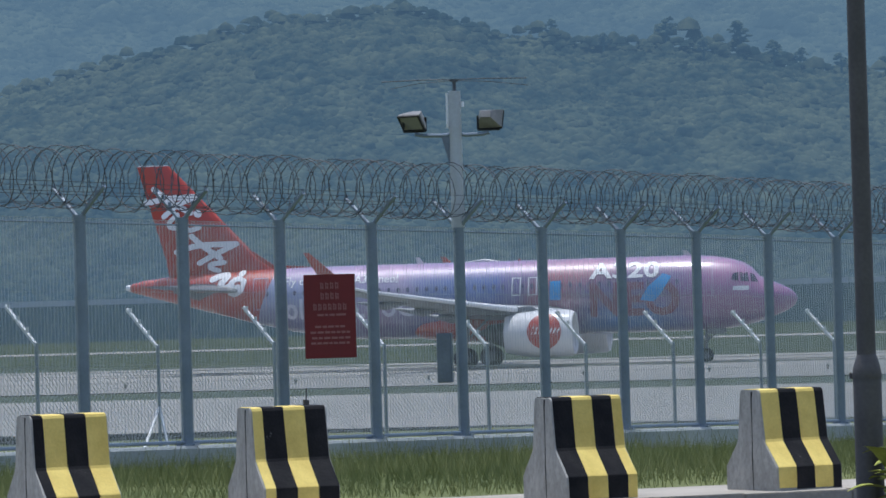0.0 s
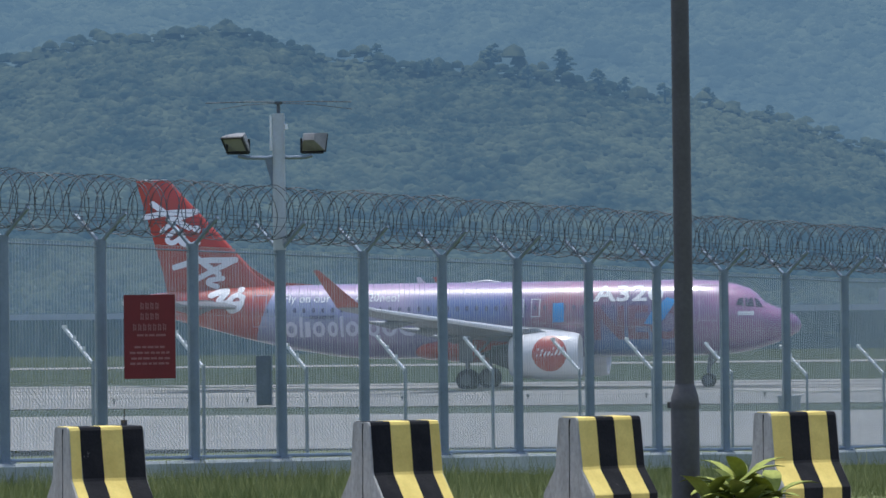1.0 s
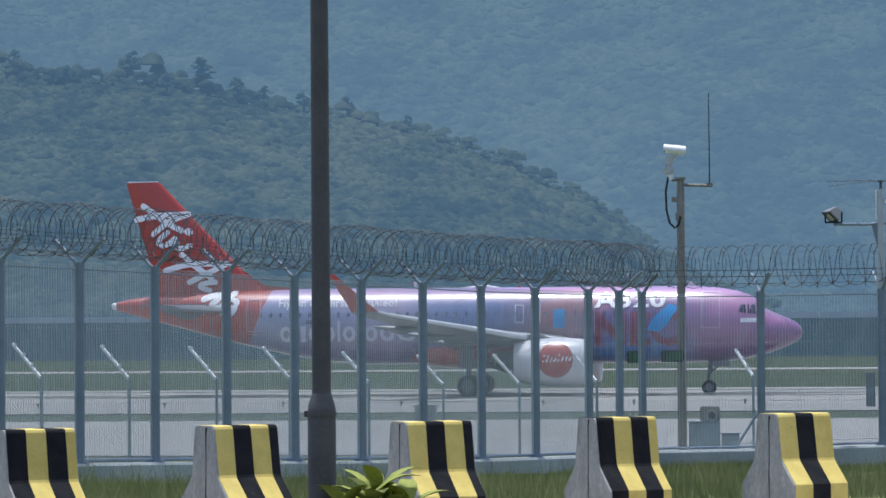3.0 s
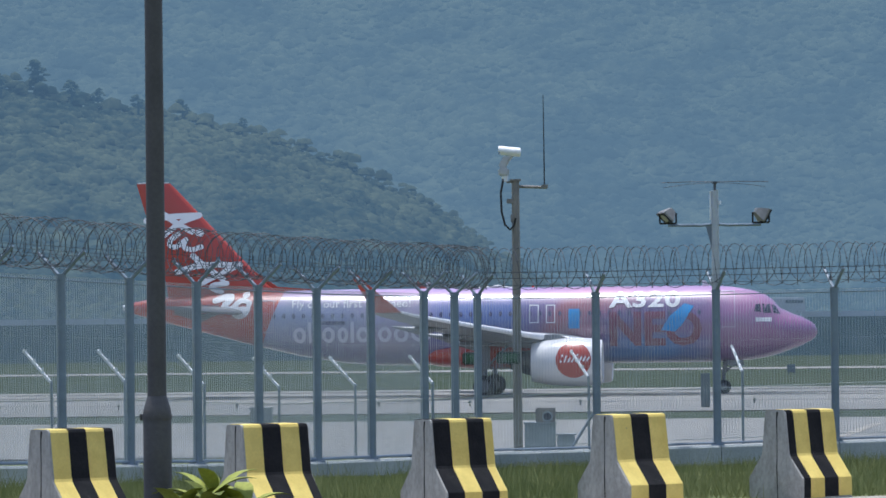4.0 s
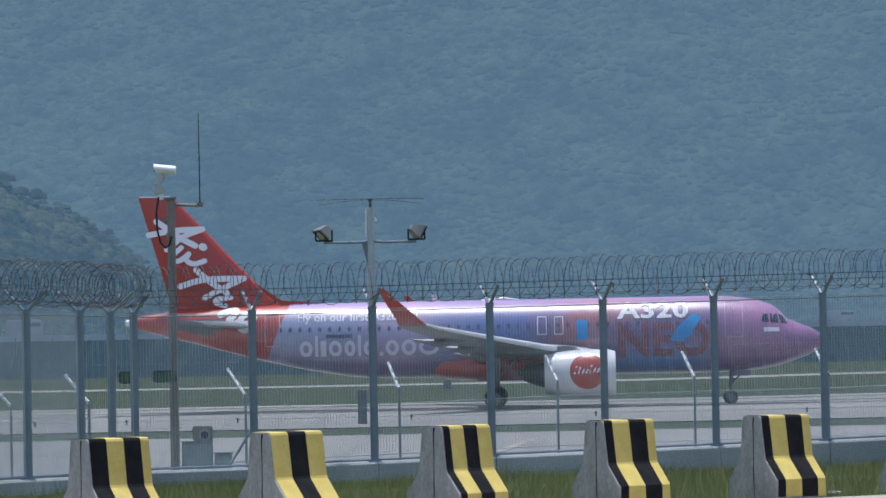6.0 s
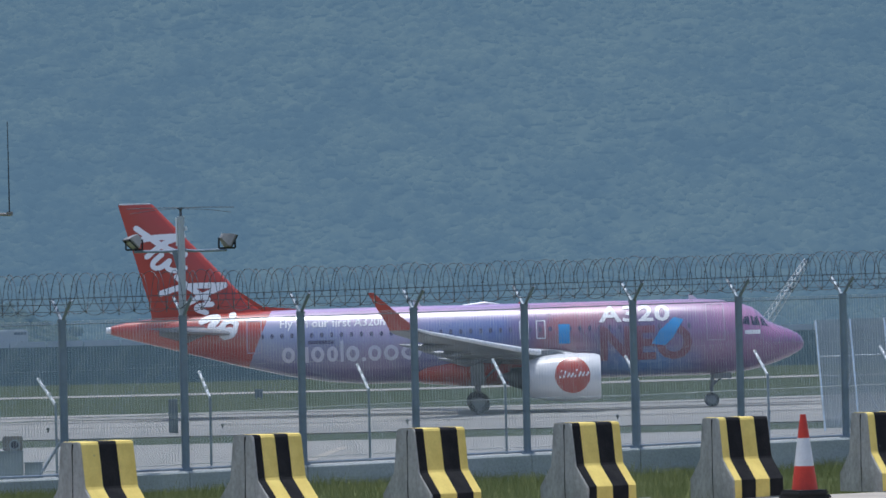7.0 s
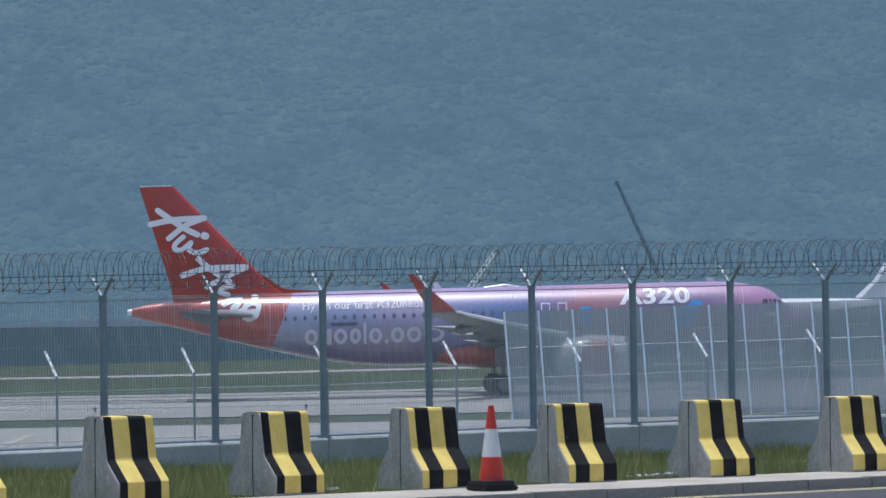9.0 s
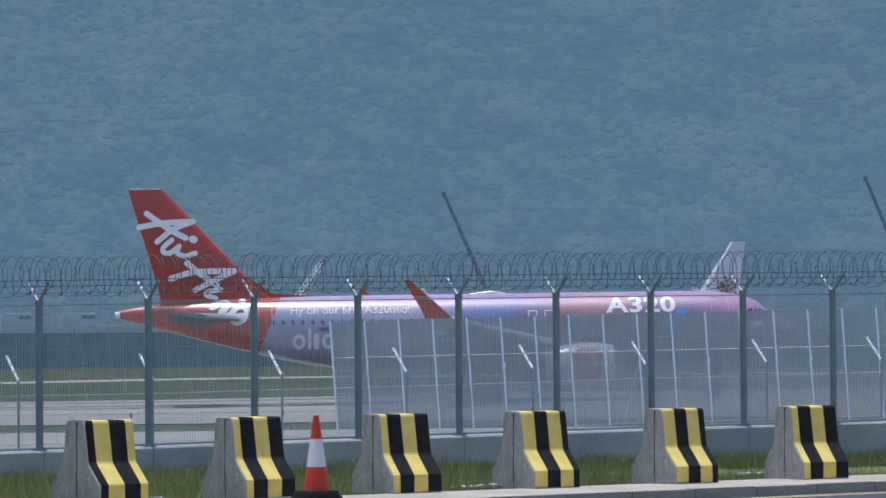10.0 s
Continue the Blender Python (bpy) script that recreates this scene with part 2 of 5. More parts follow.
def see_through(name, color, cover):
    """Fine woven screen: threads cover that share of it."""
    m = bpy.data.materials.new(name)
    m.use_nodes = True
    n, l = m.node_tree.nodes, m.node_tree.links
    b = n["Principled BSDF"]
    b.inputs["Base Color"].default_value, b.inputs["Roughness"].default_value = (*color, 1), 0.9
    clear, mix, tex, mp, tc = n.new("ShaderNodeBsdfTransparent"), n.new("ShaderNodeMixShader"), n.new("ShaderNodeTexNoise"), n.new("ShaderNodeMapRange"), n.new("ShaderNodeTexCoord")
    tex.inputs["Scale"].default_value = 1.5
    mp.inputs["To Min"].default_value, mp.inputs["To Max"].default_value = cover - 0.06, cover + 0.06
    l.new(tc.outputs["Object"], tex.inputs[0]), l.new(tex.outputs["Fac"], mp.inputs["Value"]), l.new(mp.outputs[0], mix.inputs[0])
    l.new(clear.outputs[0], mix.inputs[1]), l.new(b.outputs[0], mix.inputs[2])
    l.new(mix.outputs[0], n["Material Output"].inputs["Surface"])
    return m


SCREEN = see_through("grey_woven_screen", (0.34, 0.40, 0.42), 0.56)


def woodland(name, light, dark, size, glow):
    """Far wooded slope: sunlit and shaded crowns painted in patches, air haze added as emission."""
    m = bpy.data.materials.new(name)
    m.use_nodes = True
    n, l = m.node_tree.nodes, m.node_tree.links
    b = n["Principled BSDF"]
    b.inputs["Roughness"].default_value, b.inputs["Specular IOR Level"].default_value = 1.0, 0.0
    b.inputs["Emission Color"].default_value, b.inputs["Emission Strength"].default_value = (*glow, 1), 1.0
    tc, mp = n.new("ShaderNodeTexCoord"), n.new("ShaderNodeMapping")
    mp.inputs["Scale"].default_value = (1, 0.35, 1.3)
    l.new(tc.outputs["Object"], mp.inputs[0])
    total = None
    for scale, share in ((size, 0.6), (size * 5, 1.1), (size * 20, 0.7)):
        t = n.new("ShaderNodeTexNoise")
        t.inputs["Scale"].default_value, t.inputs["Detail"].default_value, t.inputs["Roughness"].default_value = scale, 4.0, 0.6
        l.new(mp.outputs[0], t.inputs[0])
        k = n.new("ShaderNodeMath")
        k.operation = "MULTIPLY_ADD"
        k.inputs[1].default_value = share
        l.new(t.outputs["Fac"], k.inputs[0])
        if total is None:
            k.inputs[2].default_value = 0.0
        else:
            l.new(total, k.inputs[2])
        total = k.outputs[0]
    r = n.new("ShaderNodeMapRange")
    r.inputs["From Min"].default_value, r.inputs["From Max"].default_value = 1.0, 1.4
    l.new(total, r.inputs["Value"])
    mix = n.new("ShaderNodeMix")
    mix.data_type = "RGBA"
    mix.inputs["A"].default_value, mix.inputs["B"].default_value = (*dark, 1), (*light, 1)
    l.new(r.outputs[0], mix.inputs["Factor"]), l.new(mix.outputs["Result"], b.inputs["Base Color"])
    return m


NEAR_WOOD = woodland("near_hazy_wooded_slope", (0.054, 0.062, 0.036), (0.014, 0.022, 0.017), 0.012, (0.052, 0.090, 0.132))
RIDGE_WOOD = woodland("hazy_ridge_tree_foliage", (0.050, 0.060, 0.036), (0.026, 0.036, 0.024), 0.2, (0.053, 0.094, 0.140))
FAR_WOOD = woodland("far_hazy_wooded_slope", (0.033, 0.038, 0.024), (0.009, 0.013, 0.012), 0.006, (0.096, 0.156, 0.208))


# ---- mesh building ----
class Shape:
    def __init__(self):
        self.v, self.f = [], []

    def add(self, verts, faces):
        k = len(self.v)
        self.v += [tuple(p) for p in verts]
        self.f += [tuple(i + k for i in f) for f in faces]
        return self

    def box(self, c, s, m=None, bevel=0.0):
        """A box with centre c and size s, its edges cut by bevel; m: a turn about its centre."""
        m = m or Matrix()
        h = Vector(s) / 2
        if not bevel:
            pts = [(x * h.x, y * h.y, z * h.z) for z in (-1, 1) for x, y in ((-1, -1), (1, -1), (1, 1), (-1, 1))]
            fs = [(3, 2, 1, 0), (4, 5, 6, 7), (0, 1, 5, 4), (1, 2, 6, 5), (2, 3, 7, 6), (3, 0, 4, 7)]
        else:
            bm = bmesh.new()
            bmesh.ops.create_cube(bm, size=1.0, matrix=Matrix.Diagonal((*s, 1)))
            bmesh.ops.bevel(bm, geom=bm.edges[:], offset=bevel, segments=2, affect="EDGES")
            bm.verts.index_update()
            pts, fs = [v.co[:] for v in bm.verts], [[v.index for v in f.verts] for f in bm.faces]
            bm.free()
        return self.add([(m @ Vector(p)) + Vector(c) for p in pts], fs)

    def rings(self, rings, cap=True, closed=False):
        """Skin over rings of equally many points."""
        k, n = len(self.v), len(rings[0])
        for r in rings:
            self.v += [tuple(p) for p in r]
        last = len(rings) if closed else len(rings) - 1
        for i in range(last):
            a, b = k + i * n, k + (i + 1) % len(rings) * n
            self.f += [(a + j, a + (j + 1) % n, b + (j + 1) % n, b + j) for j in range(n)]
        if cap and not closed:
            self.f += [tuple(k + j for j in reversed(range(n))), tuple(k + (len(rings) - 1) * n + j for j in range(n))]
        return self

    def tube(self, pts, r, n=8, cap=True):
        """A round bar along points; r: one radius or one for each point."""
        pts = [Vector(p) for p in pts]
        rings = []
        side = None
        for i, p in enumerate(pts):
            d = (pts[min(i + 1, len(pts) - 1)] - pts[max(i - 1, 0)]).normalized()
            if side is None or abs(side.dot(d)) > 0.95:
                side = d.orthogonal().normalized()
            side = (side - d * side.dot(d)).normalized()
            up = d.cross(side)
            q = r[i] if isinstance(r, (list, tuple)) else r
            rings.append([p + q * (side * math.cos(2 * math.pi * j / n) + up * math.sin(2 * math.pi * j / n)) for j in range(n)])
        return self.rings(rings, cap)

    def slab(self, outline, lift, depth):
        """A flat plate: outline points in space, thickened by the vector depth after a shift by lift."""
        a = [Vector(p) + Vector(lift) for p in outline]
        b = [p + Vector(depth) for p in a]
        n = len(a)
        return self.add(a + b, [tuple(range(n)), tuple(reversed(range(n, 2 * n)))] + [(i, i + n, (i + 1) % n + n, (i + 1) % n) for i in range(n)])

    def mesh(self, name, mat, smooth=False):
        me = bpy.data.meshes.new(name)
        me.from_pydata(self.v, [], self.f)
        bm = bmesh.new()
        bm.from_mesh(me)
        bmesh.ops.recalc_face_normals(bm, faces=bm.faces[:])
        bm.to_mesh(me)
        bm.free()
        for m in mat if isinstance(mat, (list, tuple)) else (mat,):
            me.materials.append(m)
        if smooth:
            me.shade_smooth()
            me.set_sharp_from_angle(angle=radians(40))
        return me


def part(name, shape, mat, parent=None, label="", smooth=False):
    ob = new(name, shape.mesh(name, mat, smooth) if isinstance(shape, Shape) else shape)
    if parent:
        ob.parent = parent
    return tagged(ob, label)


def thing(name, label, category, at=None, group="", kind=""):
    ob = new(name)
    ob.empty_display_size = 0.3
    if at:
        ob.matrix_basis = at
    return tagged(ob, label, category, group, kind)


def polar(az, d, el=None, z=0.0):
    """A place by bearing from +y towards +x, level distance and either height angle or height."""
    a = radians(az)
    return Vector((d * math.sin(a), d * math.cos(a), z if el is None else EYE[2] + d * math.tan(radians(el))))


def between(x, table):
    return float(np.interp(x, [r[0] for r in table], [r[1] for r in table]))


# ---- ground: verge, airfield grass and pavements as one sheet that falls towards the taxiway ----
FALL = [(-60, 0.0), (38, -0.02), (48, -0.25), (65, -0.62), (115, -0.90), (127, -0.92), (150, -1.95), (6000, -1.95)]


RISE = [(25, 0.0), (36, 0.07), (47, 0.22), (62, 0.34), (150, 0.4)]  # taxiway rise shaped so that the aircraft fits the camera's view


def ground_z(x, y):
    return between(y, FALL) + between(x, RISE) * max(0.0, min(1.0, (y - 160) / 40))


def sheet(ys, xs, lift=0.0):
    s = Shape()
    for y in ys:
        for x in xs:
            s.v.append((x, y, ground_z(x, y) + lift))
    n = len(xs)
    s.f = [(j * n + i, j * n + i + 1, (j + 1) * n + i + 1, (j + 1) * n + i) for j in range(len(ys) - 1) for i in range(n - 1)]
    return s


wide = [-4000, -1200, -400, -150, -60, -30, -15, 0, 15, 25, 36, 47, 62, 150, 400, 1200, 4000]
ALONG = Vector((0.857, 0.515, 0)).normalized()
OUT = Vector((ALONG.y, -ALONG.x, 0))  # towards the road
ROW = Vector((-7.79, 31.72, 0))
ground = sheet([-60, 0, 30, 38, 43, 48, 56, 65, 78, 95, 100, 115, 127, 150, 160, 200, 400, 1000, 4500], wide)
ground.v = [(x, y, z - 0.55 * max(0.0, min(1.0, (95 - y) / 17))) for x, y, z in ground.v]
ground = part("ground", ground, AIRGRASS)
tagged(ground, "flat green airfield grass reaching the far shore", "ground", kind="structure")
verge = Shape()
outs = [0.52, 2, 4, 6, 8, 10, 12, 15, 18, 22, 27, 33, 40]
for a in range(-60, 91, 5):
    for o in outs:
        q = ROW + ALONG * a - OUT * o
        verge.v.append((q.x, q.y, ground_z(q.x, q.y) + 0.006 + 0.05 * noise.noise((q.x * 0.3, q.y * 0.3, 2)) * (o > 1)))
verge.f = [(k * 13 + i, k * 13 + i + 1, k * 13 + i + 14, k * 13 + i + 13) for k in range(30) for i in range(12)]
tagged(part("verge", verge, GRASS), "rough green grass verge before the fence plinth", "grass", kind="structure")
for name, y0, y1, label in (("service_road", 75, 115, "pale concrete perimeter service road behind the fence"), ("taxiway", 127, 254, "pale grey concrete taxiway with worn tyre marks"), ("runway", 366, 384, "distant pale concrete runway strip")):
    ys = sorted({y0, y1, *[y for y in (115, 127, 150, 160, 200) if y0 < y < y1]})
    tagged(part(name, sheet(ys, wide, 0.03), SLAB), label, "pavement", kind="structure")
# faint worn tracks along the taxiway
for y0, y1 in ((223.0, 224.2), (231.0, 232.4), (176, 177.5), (206, 206.8), (244, 246)):
    tagged(part("tyre_marks", sheet([y0, y1], wide, 0.05), material("tyre_stained_concrete", (0.15, 0.15, 0.145), 0.9, 0, 0.3, 0.05, 0, 1, stretch=(0.1, 1, 1), spec=0.05)), "dark worn tyre track on concrete", "marking", kind="structure")

# ---- road side: kerb, road, verge strip; all run with the barrier row ----

def strip(name, o0, o1, z0, z1, mat, label, category, length=(-60, 90)):
    """A long solid strip beside the barrier row, from o0 to o1 metres towards the road."""
    a, b = ROW + ALONG * length[0], ROW + ALONG * length[1]
    s = Shape()
    pts = [a + OUT * o0, b + OUT * o0, b + OUT * o1, a + OUT * o1]
    s.add([p + Vector((0, 0, z0)) for p in pts] + [p + Vector((0, 0, z1)) for p in pts], [(3, 2, 1, 0), (4, 5, 6, 7), (0, 1, 5, 4), (1, 2, 6, 5), (2, 3, 7, 6), (3, 0, 4, 7)])
    return tagged(part(name, s, mat), label, category, kind="structure")


strip("pavement", -1.0, 0.50, -0.6, 0.0, KERB, "pale concrete footway strip under the barrier row", "pavement")
kerb = thing("kerb", "row of pale concrete kerb stones along the road", "kerb", kind="structure")
stone = Shape().box((0, 0, 0), (0.912, 0.16, 0.42), bevel=0.008).mesh("kerb_stone", KERB)
for k in range(-14, 66):
    q = ROW + ALONG * (k * 0.915) + OUT * 0.58
    ob = part("kerb_stone", stone, None, kerb)
    ob.matrix_basis = Matrix.Translation((q.x, q.y, -0.205 + 0.003 * math.sin(k * 2.7))) @ Matrix.Rotation(math.atan2(ALONG.y, ALONG.x) + 0.004 * math.sin(k * 1.9), 4, "Z")
strip("road", 0.66, 8.2, -0.6, -0.10, ASPHALT, "dark asphalt perimeter road", "road")
LINE = material("faded_line_paint", (0.70, 0.60, 0.30), 0.8, 0, 0.3, 3, 0.1, 30, (0.5, 0.44, 0.26))
for o in (0.90, 1.06):
    strip("yellow_line", o, o + 0.075, -0.2, -0.096, LINE, "pale yellow no-stopping line on the road edge", "marking")
strip("near_verge", 8.2, 60, -0.6, -0.06, GRASS, "grass verge on the near side of the road", "grass")

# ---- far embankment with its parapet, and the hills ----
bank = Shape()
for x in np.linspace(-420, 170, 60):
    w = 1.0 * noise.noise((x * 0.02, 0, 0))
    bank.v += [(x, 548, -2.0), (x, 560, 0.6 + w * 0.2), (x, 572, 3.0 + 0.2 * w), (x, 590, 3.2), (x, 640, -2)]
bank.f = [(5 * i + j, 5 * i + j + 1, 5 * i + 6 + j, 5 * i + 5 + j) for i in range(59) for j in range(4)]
tagged(part("embankment", bank, BANK), "dark hazy embankment beyond the runway", "embankment", kind="structure")
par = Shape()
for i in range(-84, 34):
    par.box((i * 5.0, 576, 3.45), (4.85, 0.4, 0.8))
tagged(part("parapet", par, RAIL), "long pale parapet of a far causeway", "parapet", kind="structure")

RIDGE = [(-40, 2.0), (-25, 2.4), (-18.2, 3.0), (-16.2, 3.58), (-14.5, 3.95), (-12.6, 4.05), (-11.3, 3.66), (-9.4, 3.42), (-8.0, 3.36), (-7.4, 3.2), (-6.6, 3.05), (-5.4, 2.8), (-4.6, 2.55), (-3.9, 2.38), (-3.5, 2.1), (-2.9, 1.82), (-2.3, 1.38), (-2.0, 1.1), (-1.2, 0.55), (0.2, 0.1), (1.5, -0.2)]


def hill_place(near_d, far_d, top, rough, az, k):
    """A point of a hillside that rises from near_d to far_d, its crest at the height angle top(az); k: how far up."""
    crest = far_d * math.tan(radians(max(top(az), -0.3)))
    q = polar(az, near_d + (far_d - near_d) * k)
    fade = math.sqrt(k) * min(1, max(top(az), 0))
    n = noise.fractal((q.x * 0.012, q.y * 0.006, 7.3 + near_d), 0.8, 2.1, 5) * rough * fade
    return Vector((q.x, q.y, -2 + (crest + 2) * k ** 0.85 + n))


def crown_dome(s, c, r, h, rnd):
    """One tree crown: a rough dome of thirteen points, seen from afar."""
    k = len(s.v)
    turn = rnd.uniform(0, 1)
    s.v.append((c.x, c.y, c.z + h))
    for ring, z in ((0.72, 0.68), (1.0, 0.1)):
        for j in range(6):
            a, g = turn + j * math.pi / 3, r * ring * rnd.uniform(0.78, 1.22)
            s.v.append((c.x + g * math.cos(a), c.y + g * math.sin(a), c.z + h * z * rnd.uniform(0.75, 1.25)))
    for j in range(6):
        e = (j + 1) % 6
        s.f += [(k, k + 1 + j, k + 1 + e), (k + 1 + j, k + 7 + j, k + 7 + e, k + 1 + e)]


def slope(name, near_d, far_d, top, az0, az1, step, rough, mat, label, trees, size, spread, reach, squat):
    s, rows = Shape(), 90
    azs = np.arange(az0, az1 + step / 2, step)
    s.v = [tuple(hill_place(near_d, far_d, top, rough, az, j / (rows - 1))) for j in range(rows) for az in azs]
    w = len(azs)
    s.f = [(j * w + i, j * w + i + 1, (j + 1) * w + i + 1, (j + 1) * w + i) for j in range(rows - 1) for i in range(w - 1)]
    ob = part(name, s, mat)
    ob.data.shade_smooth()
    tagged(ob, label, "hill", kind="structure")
    # the wood on it
    rnd, wood = random.Random(int(near_d)), Shape()
    for _ in range(trees):
        az, k = rnd.uniform(*spread), rnd.random() * reach
        if top(az) < 0.25:
            continue
        q = hill_place(near_d, far_d, top, rough, az, k)
        r = size * rnd.uniform(0.6, 1.25) * (0.85 + 0.6 * noise.noise((q.x * 0.02, q.y * 0.02, 1))) * (1.3 if rnd.random() < 0.12 else 1)
        if reach == 1 and k > 0.95:  # the crest stands up unevenly
            r *= rnd.uniform(0.5, 1.25)
            q.z += r * rnd.uniform(0, 1.5)
        crown_dome(wood, q - Vector((0, 0, 0.2 * r)), r, r * rnd.uniform(0.9, 1.7) * squat, rnd)
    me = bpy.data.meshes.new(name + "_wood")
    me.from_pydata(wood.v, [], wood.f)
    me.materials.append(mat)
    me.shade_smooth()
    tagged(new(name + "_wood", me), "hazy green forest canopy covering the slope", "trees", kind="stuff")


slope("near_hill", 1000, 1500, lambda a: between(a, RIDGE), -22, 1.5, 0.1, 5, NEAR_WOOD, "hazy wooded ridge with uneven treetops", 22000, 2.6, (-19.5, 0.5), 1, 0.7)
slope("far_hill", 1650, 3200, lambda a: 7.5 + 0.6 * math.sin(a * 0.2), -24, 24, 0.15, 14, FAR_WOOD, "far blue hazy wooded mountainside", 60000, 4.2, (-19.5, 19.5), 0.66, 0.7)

# ---- perimeter fence ----
A0, A13, B0, B1, B12 = Vector((-12.0, 42.6, 0)), Vector((-3.05, 60.75, 0)), Vector((-2.36, 63.3, 0)), Vector((-0.64, 64.1, 0)), Vector((19.6, 72.0, 0))
FENCE = []  # foot of each post on the plinth
for i in range(-4, 14):
    FENCE.append(A0 + (A13 - A0) * (i / 13) + Vector((0, 0, 0.17 - 0.031 * i)))
FENCE.append(Vector((-2.66, 62.1, -0.24)))
FENCE.append(B0 + Vector((0, 0, -0.25)))
for j in range(1, 18):
    FENCE.append(B1 + (B12 - B1) * ((j - 1) / 11) + Vector((0, 0, -0.24 + 0.022 * (j - 1))))
FIT_X = [(-4, 0.045), (8, 0.04), (9, 0.07), (11, 0.055), (12, 0.025), (15, 0.0), (16, 0.045), (18, 0.037), (19, 0.01), (20, -0.013), (22, -0.032), (24, -0.012), (26, 0.0), (29, 0.03)]  # side and height shifts that fit the posts to the camera's view
FIT_Z = [(-4, -0.012), (6, -0.01), (9, -0.04), (11, -0.048), (13, -0.018), (16, -0.02), (19, -0.003), (22, 0.018), (25, 0.02), (28, 0.01)]
FENCE = [q + Vector((between(i - 4, FIT_X), 0, between(i - 4, FIT_Z))) for i, q in enumerate(FENCE)]
MAST_A, MAST_B = 7, 21  # posts that carry floodlights
POST_H, POST_R = 2.355, 0.062


def across(i):
    """Level way square to the fence at post i, towards the road side."""
    a, b = FENCE[max(i - 1, 0)], FENCE[min(i + 1, len(FENCE) - 1)]
    d = (b - a).normalized()
    return Vector((d.y, -d.x, 0)).normalized()


plinth = thing("fence_plinth", "low grey concrete plinth wall under the fence", "wall", kind="structure")
for i in range(len(FENCE) - 1):
    a, b = FENCE[i], FENCE[i + 1]
    n = Vector(((b - a).y, -(b - a).x, 0)).normalized() * 0.15
    g = (b - a).normalized() * 0.006
    a, b = a + g, b - g
    s = Shape()
    s.add([a + n + Vector((0, 0, -1.1)), b + n + Vector((0, 0, -1.1)), b - n + Vector((0, 0, -1.1)), a - n + Vector((0, 0, -1.1)),
           a + n + Vector((0, 0, -0.03)), b + n + Vector((0, 0, -0.03)), b - n + Vector((0, 0, -0.03)), a - n + Vector((0, 0, -0.03)),
           a + n * 0.8, b + n * 0.8, b - n * 0.8, a - n * 0.8],
          [(0, 1, 5, 4), (2, 3, 7, 6), (1, 2, 6, 5), (3, 0, 4, 7), (4, 5, 9, 8), (6, 7, 11, 10), (5, 6, 10, 9), (7, 4, 8, 11), (8, 9, 10, 11)])
    part("plinth_section", s, PLINTH, plinth)

fence = thing("perimeter_fence", "tall blue-grey steel mesh security fence on a concrete plinth", "fence")
fence_post_mesh = Shape().tube([(0, 0, 0), (0, 0, POST_H)], POST_R, 14)
fence_post_mesh.box((0, 0, 0.01), (0.2, 0.2, 0.02)).tube([(0, 0, POST_H - 0.02), (0, 0, POST_H + 0.03)], POST_R * 1.12, 14)
fence_post_mesh = fence_post_mesh.mesh("fence_post", STEEL, True)
for i, p in enumerate(FENCE):
    post = part("fence_post", fence_post_mesh, None, fence)
    post.matrix_basis = Matrix.Translation(p)
    n = across(i)
    for side in (1, -1):
        s = Shape().tube([p + Vector((0, 0, POST_H - 0.02)), p + n * side * 0.20 + Vector((0, 0, POST_H + 0.17)), p + n * side * 0.36 + Vector((0, 0, POST_H + 0.31))], 0.026, 6)
        for k in (0.45, 0.7, 0.95):
            s.box(p + n * side * 0.36 * k + Vector((0, 0, POST_H + 0.31 * k + 0.03)), (0.03, 0.03, 0.05))
        part("outrigger_arm", s, STEEL, fence)
for i in range(len(FENCE) - 1):
    a, b = FENCE[i], FENCE[i + 1]
    d = b - a
    s = Shape()
    nv = max(4, int(d.length / (0.09 if i in (17, 18) else 0.0167)))
    for k in range(1, nv):
        q = a + d * (k / nv)
        s.tube([q + Vector((0, 0, 0.02)), q + Vector((0, 0, POST_H))], 0.0036 if k % 3 == 0 else 0.0016, 3, False)
    z = 0.1
    while z < POST_H:
        s.tube([a + Vector((0, 0, z)), b + Vector((0, 0, z))], 0.0018, 3, False)
        z += 0.75
    part("mesh_panel", s, WIRE, fence)
    for z, r in ((0.035, 0.02), (POST_H - 0.05, 0.009)):
        part("fence_rail", Shape().tube([a + Vector((0, 0, z)), b + Vector((0, 0, z))], r, 6), STEEL, fence)


def coil(line, lift, r, pitch, sign, seed):
    """A slack helix along the polyline."""
    rnd = random.Random(seed)
    s, pts, turn = Shape(), [], 0.0
    for a, b in zip(line[:-1], line[1:]):
        d = b - a
        n = Vector((d.y, -d.x, 0)).normalized()
        steps = max(2, int(d.length / pitch * 18))
        for k in range(steps):
            turn += 2 * math.pi / 18 * sign * (1 + 0.08 * math.sin(len(pts) * 0.05))
            sag = 0.03 * math.sin(k / steps * math.pi)
            q = a + d * (k / steps)
            rr = r * (1 + 0.05 * math.sin(len(pts) * 0.11 + seed) + rnd.uniform(-0.012, 0.012))
            lean = d.normalized() * (0.09 * math.cos(turn) * sign)
            pts.append(q + lean + n * rr * math.cos(turn) + Vector((0, 0, lift - sag + rr * math.sin(turn))))
    return s.tube(pts, 0.0055, 4, False), pts


